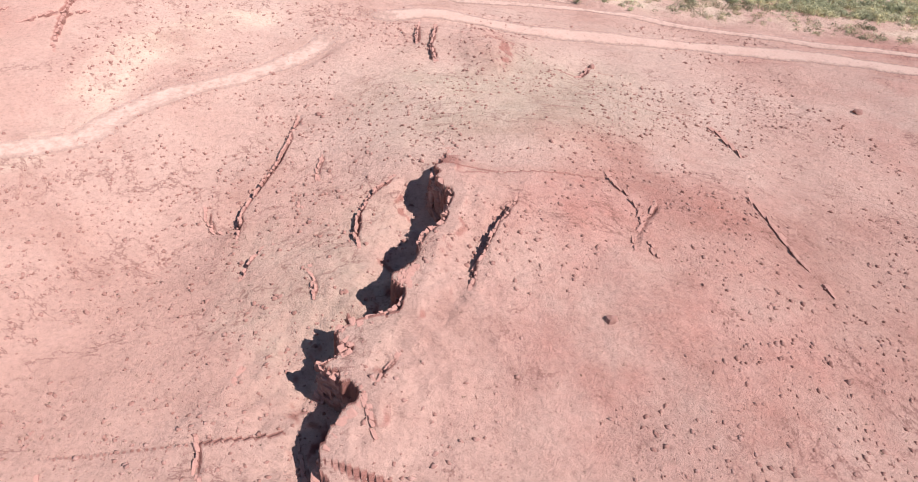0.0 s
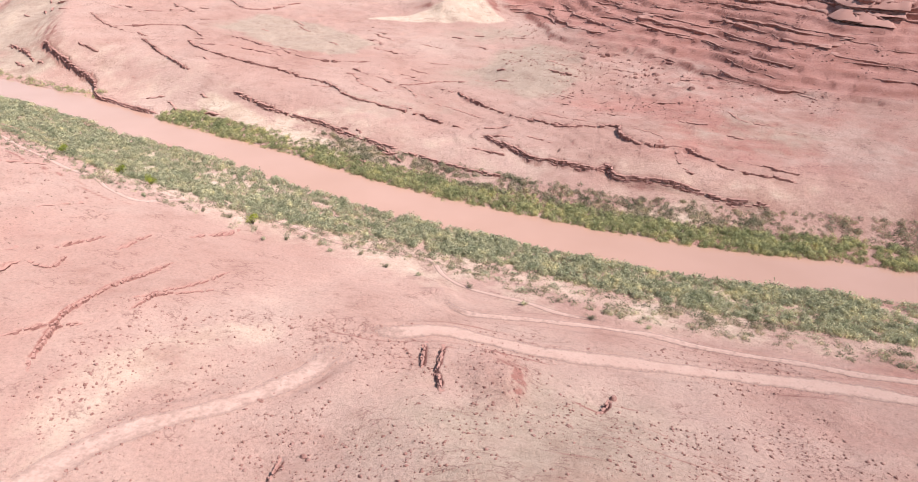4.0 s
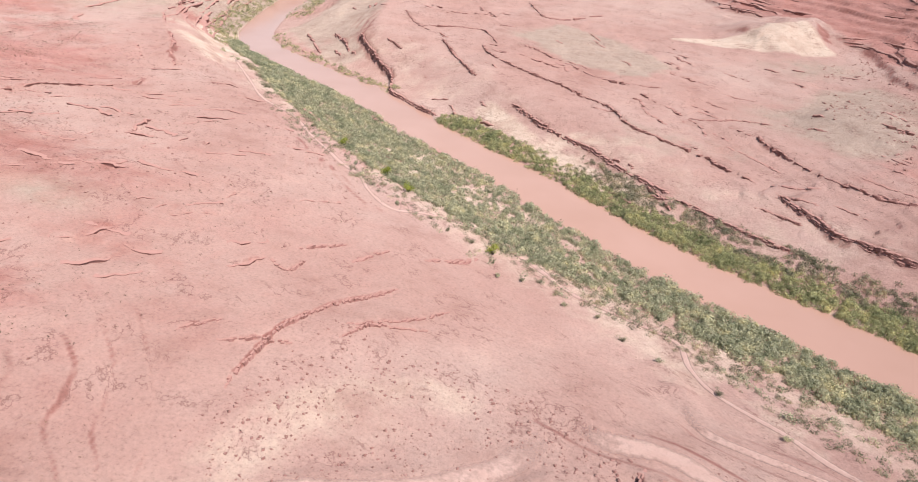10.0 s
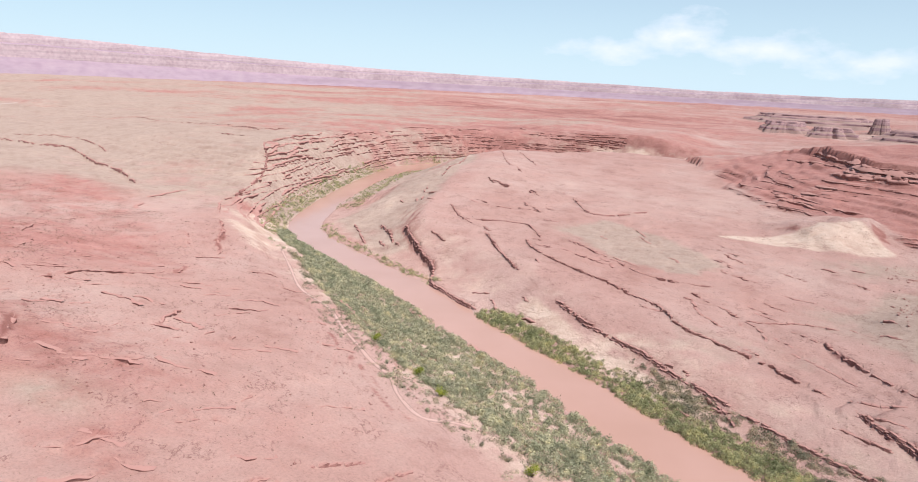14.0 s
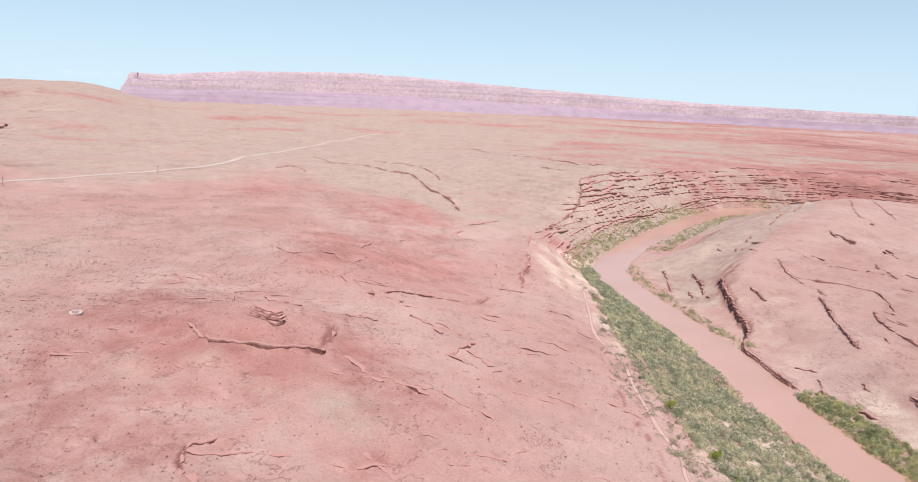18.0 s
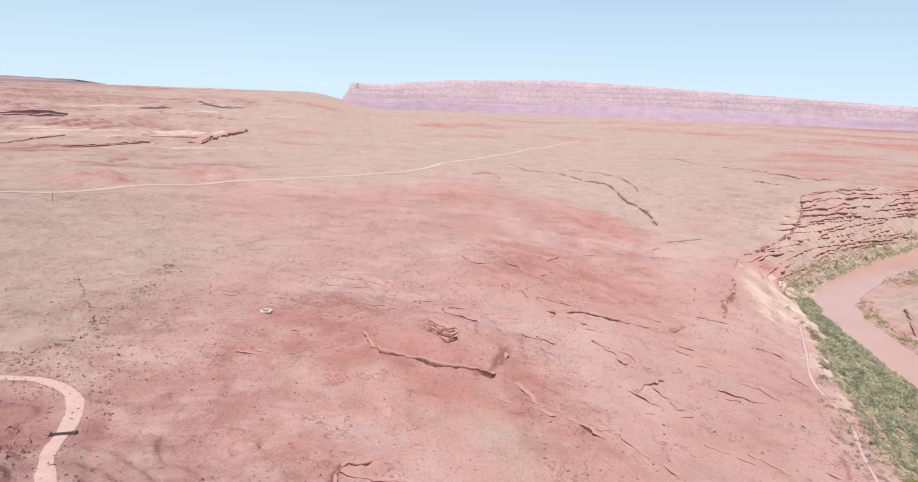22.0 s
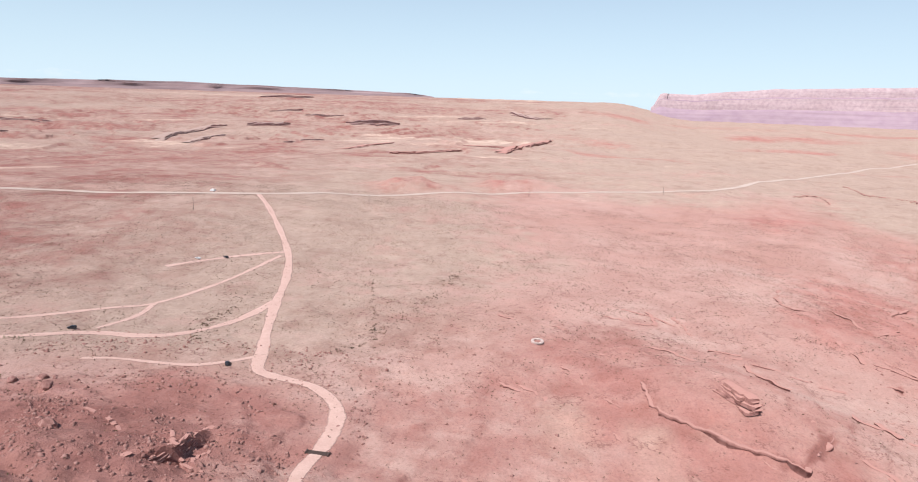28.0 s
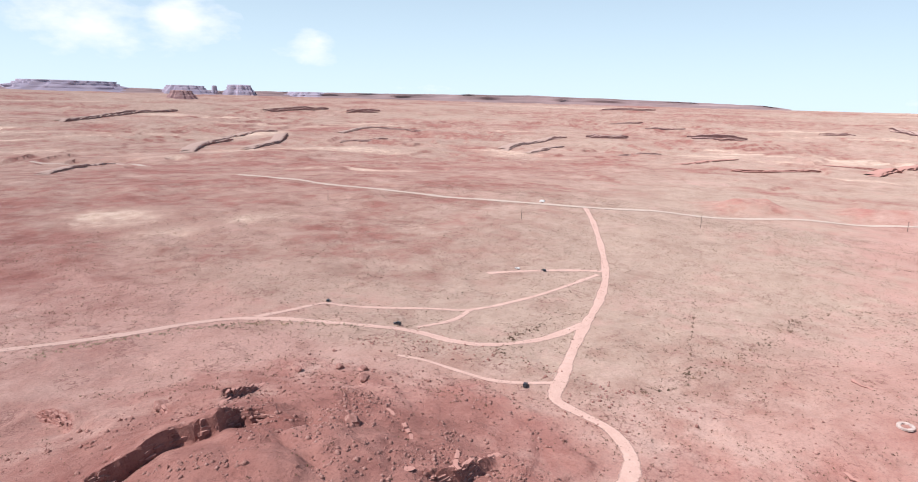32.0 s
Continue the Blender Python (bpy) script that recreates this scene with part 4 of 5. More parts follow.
# ---- roads ----
def dirt(name, a, b, size=6, ragged=()):
    m, n, l, bs = material(name, 0.95, 0.1)
    at = coords(n, l)
    c = ramp(n, l, grain(n, l, at, size, 6, 0.65), (0.3, a), (0.7, b))
    fine = ramp(n, l, grain(n, l, at, 0.8, 4), (0.3, (0.9, 0.89, 0.88)), (0.7, (1.06, 1.05, 1.04)))
    l.new(mix(n, l, 0.8, c, fine, "MULTIPLY"), bs.inputs["Base Color"])
    relief(n, l, bs, grain(n, l, at, 1.2, 6), 0.5, 0.15)
    if ragged:  # where the cover starts and where it is full
        # worn edges: bare soil shows through where the track thins out
        worn = n.new("ShaderNodeAttribute")
        worn.attribute_name = "worn"
        add = n.new("ShaderNodeMath")
        add.operation = "ADD"
        l.new(worn.outputs["Fac"], add.inputs[0])
        l.new(grain(n, l, at, 2.6, 8, 0.7), add.inputs[1])
        l.new(ramp(n, l, add.outputs[0], (ragged[0], (0.0,)), (ragged[1], (1.0,))), bs.inputs["Alpha"])
    return m


ROAD = dirt("graded_dirt", (0.53, 0.35, 0.288), (0.60, 0.415, 0.345), ragged=(0.62, 0.95))
TRACK = dirt("worn_track", (0.52, 0.335, 0.275), (0.57, 0.39, 0.325), ragged=(0.42, 1.25))
PAVED = dirt("old_tarmac", (0.50, 0.395, 0.33), (0.56, 0.45, 0.375))


def road(name, label, width, mat, *points, lift=0.22, firm=0.0):
    line = curve(points, 4)
    way = np.gradient(line, axis=0)
    way /= np.linalg.norm(way, axis=1)[:, None]
    side = np.stack([-way[:, 1], way[:, 0]], -1)
    k = len(line)
    rows = []
    wander = 1 + 0.16 * np.sin(np.arange(k) * 0.31) + 0.09 * np.sin(np.arange(k) * 1.13 + 1)
    edge = []
    firm = firm or (0.95 if width < 4 else 0.75)
    for s, worn in ((-0.68, -0.2), (-0.5, 0.25), (-0.3, firm), (0, firm), (0.3, firm), (0.5, 0.25), (0.68, -0.2)):
        p = line + side * (s * width * wander)[:, None]
        z = ground_at(p[:, 0], p[:, 1])
        rows.append(np.c_[p, z + lift * (1.25 if abs(s) < 0.4 else 0.5)])
        ends = smooth(0, 9, np.minimum(np.arange(k), np.arange(k)[::-1]) + 1.0) if mat is TRACK else 1.0
        edge.append(np.full(k, worn) * ends - 0.3 * (1 - ends))
    f = np.concatenate([np.stack([np.arange(k - 1) + r * k, np.arange(k - 1) + 1 + r * k, np.arange(k - 1) + 1 + (r + 1) * k, np.arange(k - 1) + (r + 1) * k], -1) for r in range(6)])
    me = sheet(name, np.concatenate(rows), f, mat)
    me.attributes.new("worn", "FLOAT", "POINT").data.foreach_set("value", np.concatenate(edge).astype(np.float32))
    return tagged(new(name, me), label, "road", kind="structure")


for name, label, width, surface, lift, firm, course in ROADS:
    road(name, label, width, {"graded": ROAD, "worn": TRACK, "paved": PAVED}[surface], *course, lift=lift, firm=firm)


# ---- plants ----
def leaf_material(name, a, b):
    m, n, l, bs = material(name, 0.75, 0.15)
    g = n.new("ShaderNodeNewGeometry")
    c = ramp(n, l, g.outputs["Random Per Island"], (0.0, a), (1.0, b))
    stand = ramp(n, l, grain(n, l, coords(n, l), 11, 4, 0.6), (0.34, (0.62, 0.66, 0.58)), (0.5, (0.95, 0.95, 0.92)), (0.68, (1.2, 1.14, 1.0)))
    c = mix(n, l, 1.0, c, stand, "MULTIPLY")
    # bush-sized mottling: highlights and shaded gaps of the thicket, put into leaf colour
    each = ramp(n, l, grain(n, l, coords(n, l), 3.4, 3, 0.5), (0.36, (0.66, 0.69, 0.62)), (0.5, (1, 1, 1)), (0.64, (1.3, 1.27, 1.2)))
    c = mix(n, l, 1.0, c, each, "MULTIPLY")
    l.new(c, bs.inputs["Base Color"])
    # light comes through the thin leaves
    thin, both = n.new("ShaderNodeBsdfTranslucent"), n.new("ShaderNodeMixShader")
    l.new(c, thin.inputs["Color"])
    both.inputs[0].default_value = 0.45
    l.new(bs.outputs[0], both.inputs[1])
    l.new(thin.outputs[0], both.inputs[2])
    l.new(both.outputs[0], n["Material Output"].inputs["Surface"])
    return m


GREEN = leaf_material("tamarisk_leaves", (0.45, 0.425, 0.29), (0.66, 0.625, 0.45))
WILLOW = leaf_material("willow_leaves", (0.41, 0.39, 0.21), (0.61, 0.58, 0.34))
GREYBUSH = leaf_material("greasewood_leaves", (0.33, 0.285, 0.2), (0.5, 0.44, 0.32))
BRIGHT = leaf_material("cottonwood_leaves", (0.32, 0.36, 0.05), (0.48, 0.5, 0.11))
SCRUB = leaf_material("dry_scrub", (0.15, 0.1, 0.07), (0.27, 0.185, 0.13))
TWIG = rock_material("grey_twigs", (0.11, 0.085, 0.065), (0.16, 0.125, 0.1), (0.21, 0.17, 0.14), 0, 0.4)


def clumps(places, sizes, tall, leaves, leaf, seed):
    """Leaf sprays of many bushes, as triangles: places n x 3."""
    rng = np.random.default_rng(seed)
    n = len(places)
    a = rng.normal(size=(n, leaves, 3))
    a /= np.linalg.norm(a, axis=-1, keepdims=True)
    a[..., 2] = np.abs(a[..., 2])
    r = rng.uniform(0.7, 1.0, (n, leaves, 1)) * (1 + 0.14 * rng.normal(size=(n, leaves, 1)))
    mid = a * r * sizes[:, None, None] * np.array([1, 1, 1]) * np.array([1, 1, tall])
    mid = mid + places[:, None, :]
    u = rng.normal(size=(n, leaves, 3))
    v = np.cross(a, u) + 0.45 * rng.normal(size=(n, leaves, 3))
    u = np.cross(v, a) + 0.45 * rng.normal(size=(n, leaves, 3))
    u /= np.linalg.norm(u, axis=-1, keepdims=True)
    v /= np.linalg.norm(v, axis=-1, keepdims=True)
    s = (leaf * rng.uniform(0.6, 1.4, (n, leaves, 1))) * sizes[:, None, None]
    tri = np.stack([mid - u * s, mid + u * s * 0.8 + v * s * 0.5, mid + v * s * 1.1], -2)
    return tri.reshape(-1, 3)


def foliage(name, places, sizes, tall, leaves, leaf, mat, seed):
    v = clumps(places, sizes, tall, leaves, leaf, seed)
    return sheet(name, v, np.arange(len(v)).reshape(-1, 3), mat, False)


def along_river(n, near, far, side, xs, seed, patchy=0.0):
    """Places between two distances from the river's middle, on one bank, between two values of x."""
    rng = np.random.default_rng(seed)
    line = curve(RIVER, 5)
    way = np.gradient(line, axis=0)
    way /= np.linalg.norm(way, axis=1)[:, None]
    here = np.flatnonzero((line[:, 0] > xs[0]) & (line[:, 0] < xs[1]) & (line[:, 1] < 1500))
    i = rng.choice(here, n)
    edge = far if np.isscalar(far) else np.interp(line[i, 0], *zip(*far))
    d = near + (edge - near) * rng.uniform(0, 1, n)
    p = line[i] + np.stack([-way[i, 1], way[i, 0]], -1) * (side * d)[:, None] + way[i] * rng.uniform(-6, 6, (n, 1)) + rng.normal(size=(n, 2)) * 1.5
    keep = lumps(p[:, 0], p[:, 1], 14, seed) > -1 + 2 * patchy * rng.uniform(0.5, 1.2, n)
    p = p[keep]
    return np.c_[p, ground_at(p[:, 0], p[:, 1]) - 0.1]


def thicket(name, label, mat, places, low, high, tall, leaves, seed):
    rng = np.random.default_rng(seed)
    sizes = rng.uniform(low, high, len(places)) * (1 + 0.38 * lumps(places[:, 0], places[:, 1], 17, seed) + 0.15 * lumps(places[:, 0], places[:, 1], 6, seed + 1))
    return tagged(new(name, foliage(name, places, sizes, tall, leaves, 0.2, mat, seed)), label, "bushes", kind="stuff")


THICKET_EDGE = ((-560, 35), (-475, 42), (-400, 75), (-318, 94), (-250, 98), (-161, 102), (-101, 94), (-60, 85), (-27, 66), (16, 57), (106, 60), (166, 66), (218, 79), (300, 84))
BRUSH_EDGE = ((-475, 55), (-318, 110), (-250, 122), (-161, 124), (-101, 118), (-60, 106), (-27, 90), (16, 76), (60, 90), (106, 97), (166, 97), (218, 110), (300, 112))
thicket("tamarisk_thicket", "dense grey-green tamarisk thicket along the river bank", GREEN, along_river(7000, 21, THICKET_EDGE, 1, (-570, 420), 21, 0.05), 1.9, 3.5, 1.15, 96, 22)
thicket("terrace_thicket", "patchy grey-green tamarisk behind the thicket", GREEN, along_river(800, 60, BRUSH_EDGE, 1, (-520, 420), 29, 0.5), 1.4, 2.8, 1.0, 50, 30)
thicket("willow_thicket", "bright green willow fringe at the water's edge", WILLOW, along_river(3600, 21, 42, -1, (-262, 420), 23), 1.8, 3.0, 1.25, 100, 24)
thicket("greasewood_bushes", "grey-brown bushes on the sandy terrace", GREYBUSH, along_river(2900, 60, BRUSH_EDGE, 1, (-480, 420), 25, 0.34), 1.2, 2.5, 0.85, 46, 26)
thicket("bank_bushes", "dusty grey bushes below the ledges", GREYBUSH, along_river(1900, 38, 62, -1, (-140, 420), 27, 0.2), 1.4, 2.6, 1.0, 70, 28)
thicket("bend_bushes", "green fringe under the canyon wall of the bend", WILLOW, along_river(1500, 22, 54, 1, (-800, -545), 33), 1.8, 3.0, 1.2, 50, 34)
thicket("point_bushes", "small green clumps on the inner point bar", WILLOW, along_river(420, 22, 34, -1, (-600, -330), 35, 0.45), 1.4, 2.4, 1.1, 46, 36)
thicket("bar_bushes", "green growth on the sand bars upstream", WILLOW, along_river(800, 22, 58, -1, (-800, -650), 37, 0.25), 1.7, 2.9, 1.1, 44, 38)

# single bushes that stand out from the thicket
def bush(label, mat, size, tall, seed, category="bush"):
    ob = thing("bush", label, category)
    rng = np.random.default_rng(seed)
    bm = bmesh.new()
    for k in range(6):
        a = rng.uniform(0, 6.28)
        tip = Vector((math.cos(a) * size * 0.5, math.sin(a) * size * 0.5, size * tall * rng.uniform(0.6, 0.9)))
        bmesh.ops.create_cone(bm, cap_ends=True, segments=5, radius1=0.09 * size, radius2=0.03 * size, depth=tip.length,
                              matrix=Matrix.Translation(tip / 2) @ tip.to_track_quat("Z", "Y").to_matrix().to_4x4())
    stems = bpy.data.meshes.new("stem")
    bm.to_mesh(stems)
    bm.free()
    stems.materials.append(TWIG)
    part("stem", stems, ob)
    lobes = rng.normal(size=(9, 3)) * np.array([0.42, 0.42, 0.25]) * size + np.array([0, 0, 0.62 * size * tall])
    part("crown", foliage("crown", lobes, np.full(9, size * 0.5), tall, 60, 0.20, mat, seed), ob)
    return ob


GROUP = "lone bushes by the river"
kinds = [bush("bright yellow-green cottonwood bush beside the footpath", BRIGHT, 4.3, 1.2, 31), bush("grey-green bush on pale sand beside the thicket", GREYBUSH, 2.1, 0.85, 32),
         bush("small olive tamarisk bush on the sandy terrace", GREEN, 1.9, 1.0, 33)]
for ob in kinds:
    ob["group"] = GROUP
spots = ((0, -213, 399), (0, -263, 425), (0, -112, 340), (0, -186, 380), (1, -88, 320), (1, -80, 326), (1, -69, 319), (1, -156, 352), (1, -142, 345), (1, -126, 343), (2, -100, 315), (2, -62, 311), (1, -45, 309),
         (2, -178, 352), (1, -205, 368), (2, -232, 392), (1, -30, 296), (2, -12, 288), (1, 14, 276), (2, 40, 258), (1, 70, 244), (2, 95, 238), (1, -262, 420), (1, -300, 440), (2, -318, 462))
used = set()
for kind, x, y in spots:
    place = pose(x, y, float(ground_at(x, y)) - 0.1, 0, 0, (x * 7) % 360)
    if kind in used:
        copy_thing(kinds[kind], place)
    else:
        kinds[kind].matrix_basis = place
        used.add(kind)

# desert scrub and loose stones, too many to count


def scatter(n, xs, ys, seed, size, away_min=70, patch=30, bias=-0.3):
    g = np.random.default_rng(seed)
    p = np.c_[g.uniform(*xs, n), g.uniform(*ys, n)]
    d, _ = segments_away(p[:, 0], p[:, 1], RIVER_LINE[::2])
    keep = (d > away_min) & (lumps(p[:, 0], p[:, 1], patch, seed) + 0.5 * lumps(p[:, 0], p[:, 1], patch / 3, seed + 1) > bias + g.uniform(-0.5, 0.5, n))
    return np.c_[p, ground_at(p[:, 0], p[:, 1])][keep]


for name, label, n, xs, ys, seed, low, high, leaves in (
        ("near_scrub", "tiny dry desert shrubs dotting red soil", 9000, (-260, 260), (-60, 290), 41, 0.16, 0.42, 10),
        ("plain_scrub", "sparse dry shrubs over the tan plain", 120000, (-1000, -180), (-480, 560), 42, 0.36, 0.8, 5),
        ("far_bank_scrub", "sparse low shrubs on the far terraces", 5000, (-420, 330), (440, 1000), 43, 0.35, 0.7, 8)):
    p = scatter(n, xs, ys, seed, 1.0, bias=0.2 if seed == 41 else -0.3)
    if seed == 42:  # few grow on the red rock
        p = p[(p[:, 0] + 0.55 * p[:, 1] < -330) | (np.random.default_rng(6).random(len(p)) < 0.22)]
    sizes = np.random.default_rng(seed + 5).uniform(low, high, len(p)) ** 1.3
    tagged(new(name, foliage(name, p, sizes, 0.8, leaves, 0.55, SCRUB, seed)), label, "shrubs", kind="stuff")

for name, label, line, wide, n in (("gully_brush", "dark brush along a dry gully", ((-420, 20), (-452, 35), (-553, 57), (-625, 63), (-663, 84), (-702, 142)), 6, 240), ("track_brush", "dark brush along an old straight track", ((-621, -8), (-560, 8), (-425, 42)), 1.4, 80),
                                   ("wash_brush", "dark brush along a dry wash", ((-480, -60), (-430, -60), (-412, -40), (-410, -20)), 4, 110), ("roadside_brush", "dark brush beside the dirt road", ((-400, -135), (-370, -175), (-330, -200), (-260, -222)), 5, 300)):
    g = np.random.default_rng(len(name) + n)
    pts = curve(line, 2)
    p = pts[g.integers(0, len(pts), n)] + g.normal(size=(n, 2)) * wide * 0.5
    tagged(new(name, foliage(name, np.c_[p, ground_at(p[:, 0], p[:, 1])], g.uniform(0.3, 0.85, n), 0.8, 14, 0.5, GREYBUSH if "road" in name else SCRUB, n)), label, "shrubs", kind="stuff")

STONE = rock_material("loose_stone", (0.27, 0.13, 0.105), (0.40, 0.21, 0.17), (0.52, 0.32, 0.27), 0, 1.2)


def stones(name, label, places, sizes, seed):
    g = np.random.default_rng(seed)
    base = np.array([(1, 0, 0), (-1, 0, 0), (0, 1, 0), (0, -1, 0), (0, 0, 0.8), (0, 0, -0.5)], float)
    tri = np.array([(0, 2, 4), (2, 1, 4), (1, 3, 4), (3, 0, 4), (2, 0, 5), (1, 2, 5), (3, 1, 5), (0, 3, 5)])
    v = base[None] * (1 + 0.35 * g.normal(size=(len(places), 6, 3))) * sizes[:, None, None]
    v += g.normal(size=v.shape) * 0.12 * sizes[:, None, None]
    a = g.uniform(0, 6.28, len(places))
    c, s = np.cos(a)[:, None], np.sin(a)[:, None]
    v = np.stack([v[..., 0] * c - v[..., 1] * s, v[..., 0] * s + v[..., 1] * c, v[..., 2]], -1) + places[:, None]
    f = (tri[None] + 6 * np.arange(len(places))[:, None, None]).reshape(-1, 3)
    return tagged(new(name, sheet(name, v.reshape(-1, 3), f, STONE, False)), label, "stones", kind="stuff")


p = scatter(34000, (-130, 150), (-40, 215), 51, 1.0, 70, 24, -0.1)
stones("ridge_stones", "loose broken stones strewn over the ridge", p, 0.12 + 0.66 * np.random.default_rng(52).uniform(0, 1, len(p)) ** 4, 53)
p = np.concatenate([scatter(7000, (-420, -180), (-120, 60), 54, 1.0, 70, 30, -0.1), scatter(9000, (-320, -185), (-70, 40), 64, 1.0, 70, 12, 0.1)])
stones("hill_stones", "red rubble strewn over the rocky hill", p, 0.25 + 0.9 * np.random.default_rng(55).uniform(0, 1, len(p)) ** 4, 56)
p = scatter(9000, (60, 420), (520, 1000), 57, 1.0, 70, 40, 0.0)
stones("butte_rubble", "fallen rubble below the layered butte", p, 0.35 + 1.4 * np.random.default_rng(58).uniform(0, 1, len(p)) ** 4, 59)
p = scatter(9000, (-620, -180), (60, 560), 60, 1.0, 80, 34, 0.0)
stones("plain_stones", "scattered small red stones on the plain", p, 0.2 + 0.7 * np.random.default_rng(61).uniform(0, 1, len(p)) ** 4, 62)


# ---- boulders below the butte, and single rocks ----
def boulder_mesh(seed):
    g = random.Random(seed)
    bm = bmesh.new()
    bmesh.ops.create_icosphere(bm, subdivisions=2, radius=0.5)
    shift = Vector((seed * 3.1, seed * 1.7, 0))
    for v in bm.verts:
        k = 1 + 0.35 * noise.noise(v.co * 2.2 + shift) + 0.16 * noise.noise(v.co * 5 + shift)
        v.co = Vector((v.co.x * k, v.co.y * k, max(v.co.z * k * 0.85, -0.25)))
    for p in range(4):
        n = Vector((g.uniform(-1, 1), g.uniform(-1, 1), g.uniform(-0.2, 1))).normalized()
        bmesh.ops.bisect_plane(bm, geom=bm.verts[:] + bm.edges[:] + bm.faces[:], plane_co=n * 0.36, plane_no=n, clear_outer=True)
        bmesh.ops.holes_fill(bm, edges=bm.edges[:])
    me = bpy.data.meshes.new("boulder")
    bm.to_mesh(me)
    bm.free()
    me.materials.append(STONE)
    return me


BOULDERS = [boulder_mesh(i) for i in range(8)]
g = random.Random(9)
rocks = [(146, 726, 7), (168, 733, 8), (194, 721, 5), (202, 681, 6), (206, 657, 7), (185, 652, 5), (224, 599, 7), (243, 605, 6), (188, 591, 4.5), (216, 577, 4), (176, 712, 4), (212, 690, 5)]
rocks += [(g.gauss(195, 34), g.gauss(668, 42), g.uniform(2.0, 4.5)) for _ in range(34)]
for x, y, size in rocks:
    m = pose(x, y, float(ground_at(x, y)) + size * 0.1, 0, 0, g.uniform(0, 360)) @ Matrix.Diagonal((size, size * g.uniform(0.6, 0.9), size * g.uniform(0.5, 0.8), 1))
    ob = new("boulder", g.choice(BOULDERS))
    ob.matrix_basis = m
    tagged(ob, "large pale red boulder fallen below the butte" if size > 5 else "fallen red boulder on the talus slope", "boulder", "boulders below the butte")
for x, y, size, label in ((-258, -108, 7, "dark red boulder on the far side of the hill"), (-333, -73, 6, "rounded boulder on the shoulder of the hill"), (-345, -84, 5, "rounded boulder on the shoulder of the hill"),
                          (-323, -104, 5, "low boulder behind the rocky hill"), (-337, -92, 5, "low boulder behind the rocky hill"), (-286, -36, 7, "dark boulder in a hollow of the hill"),
                          (155, 138, 4, "lone dark boulder on a scrubby slope"), (36, 25, 3, "lone boulder on the smooth red dome"), (62, 168, 3.5, "cracked boulder above the dirt road"), (-38, 126, 2.5, "small dark boulder on the ridge flank")):
    ob = new("boulder", BOULDERS[int(abs(x)) % 8])
    ob.matrix_basis = pose(x, y, float(ground_at(x, y)) + size * 0.12, 0, 0, x % 360) @ Matrix.Diagonal((size, size * 0.8, size * 0.75, 1))
    tagged(ob, label, "boulder", "single boulders")

# layered outcrop on the red hillock of the plain
outcrop = thing("rock_outcrop", "stack of layered red sandstone slabs on a low hillock", "rock outcrop", pose(-389, 215, float(ground_at(-389, 215)) + 0.3))
g = random.Random(15)
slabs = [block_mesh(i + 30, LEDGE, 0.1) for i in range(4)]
for tier in range(5):
    far_end = 11 - 0.9 * tier
    at_x = -far_end
    while at_x < far_end - 2:
        long = g.uniform(4, 8)
        m = pose(0, 0, 0, 0, 0, 26) @ pose(at_x + long / 2, g.uniform(-0.7, 0.7) + 0.35 * tier, tier * 1.25 - 0.8 - 0.05 * (at_x + 9), g.uniform(-3, 3), g.uniform(0, 3), g.uniform(-9, 9))
        part("slab", g.choice(slabs), outcrop, m @ Matrix.Diagonal((long * 1.15, g.uniform(5.5, 8) - 0.6 * tier, g.uniform(1.3, 1.8), 1)))
        at_x += long


# ---- vehicles ----
def paint(name, colour, rough=0.35, metal=0.0):
    m, n, l, b = material(name, rough, 0.5)
    c = ramp(n, l, grain(n, l, coords(n, l), 0.6, 3), (0.3, tuple(v * 0.85 for v in colour)), (0.7, colour))
    l.new(c, b.inputs["Base Color"])
    b.inputs["Metallic"].default_value = metal
    return m


DARK_PAINT, WHITE_PAINT, GLASS, TYRE, STEEL = (paint("dark_car_paint", (0.03, 0.028, 0.032)), paint("white_paint", (0.78, 0.76, 0.73), 0.5), paint("tinted_glass", (0.02, 0.025, 0.03), 0.08),
                                               paint("tyre_rubber", (0.025, 0.025, 0.025), 0.9), paint("rusted_steel", (0.16, 0.11, 0.09), 0.7, 0.6))


def shape(name, mat, verts, faces, bevel=0.0):
    bm = bmesh.new()
    vs = [bm.verts.new(v) for v in verts]
    for f in faces:
        bm.faces.new([vs[i] for i in f])
    bmesh.ops.recalc_face_normals(bm, faces=bm.faces[:])
    if bevel:
        bmesh.ops.bevel(bm, geom=bm.edges[:], offset=bevel, segments=2, affect="EDGES", clamp_overlap=True)
    me = bpy.data.meshes.new(name)
    bm.to_mesh(me)
    bm.free()
    me.materials.append(mat)
    return me


def prism(name, mat, profile, half, bevel=0.0):
    """A side profile (x, z) drawn out to both sides."""
    k = len(profile)
    v = [(x, -half, z) for x, z in profile] + [(x, half, z) for x, z in profile]
    f = [tuple(range(k)), tuple(range(2 * k - 1, k - 1, -1))] + [(i, (i + 1) % k, (i + 1) % k + k, i + k) for i in range(k)]
    return shape(name, mat, v, f, bevel)


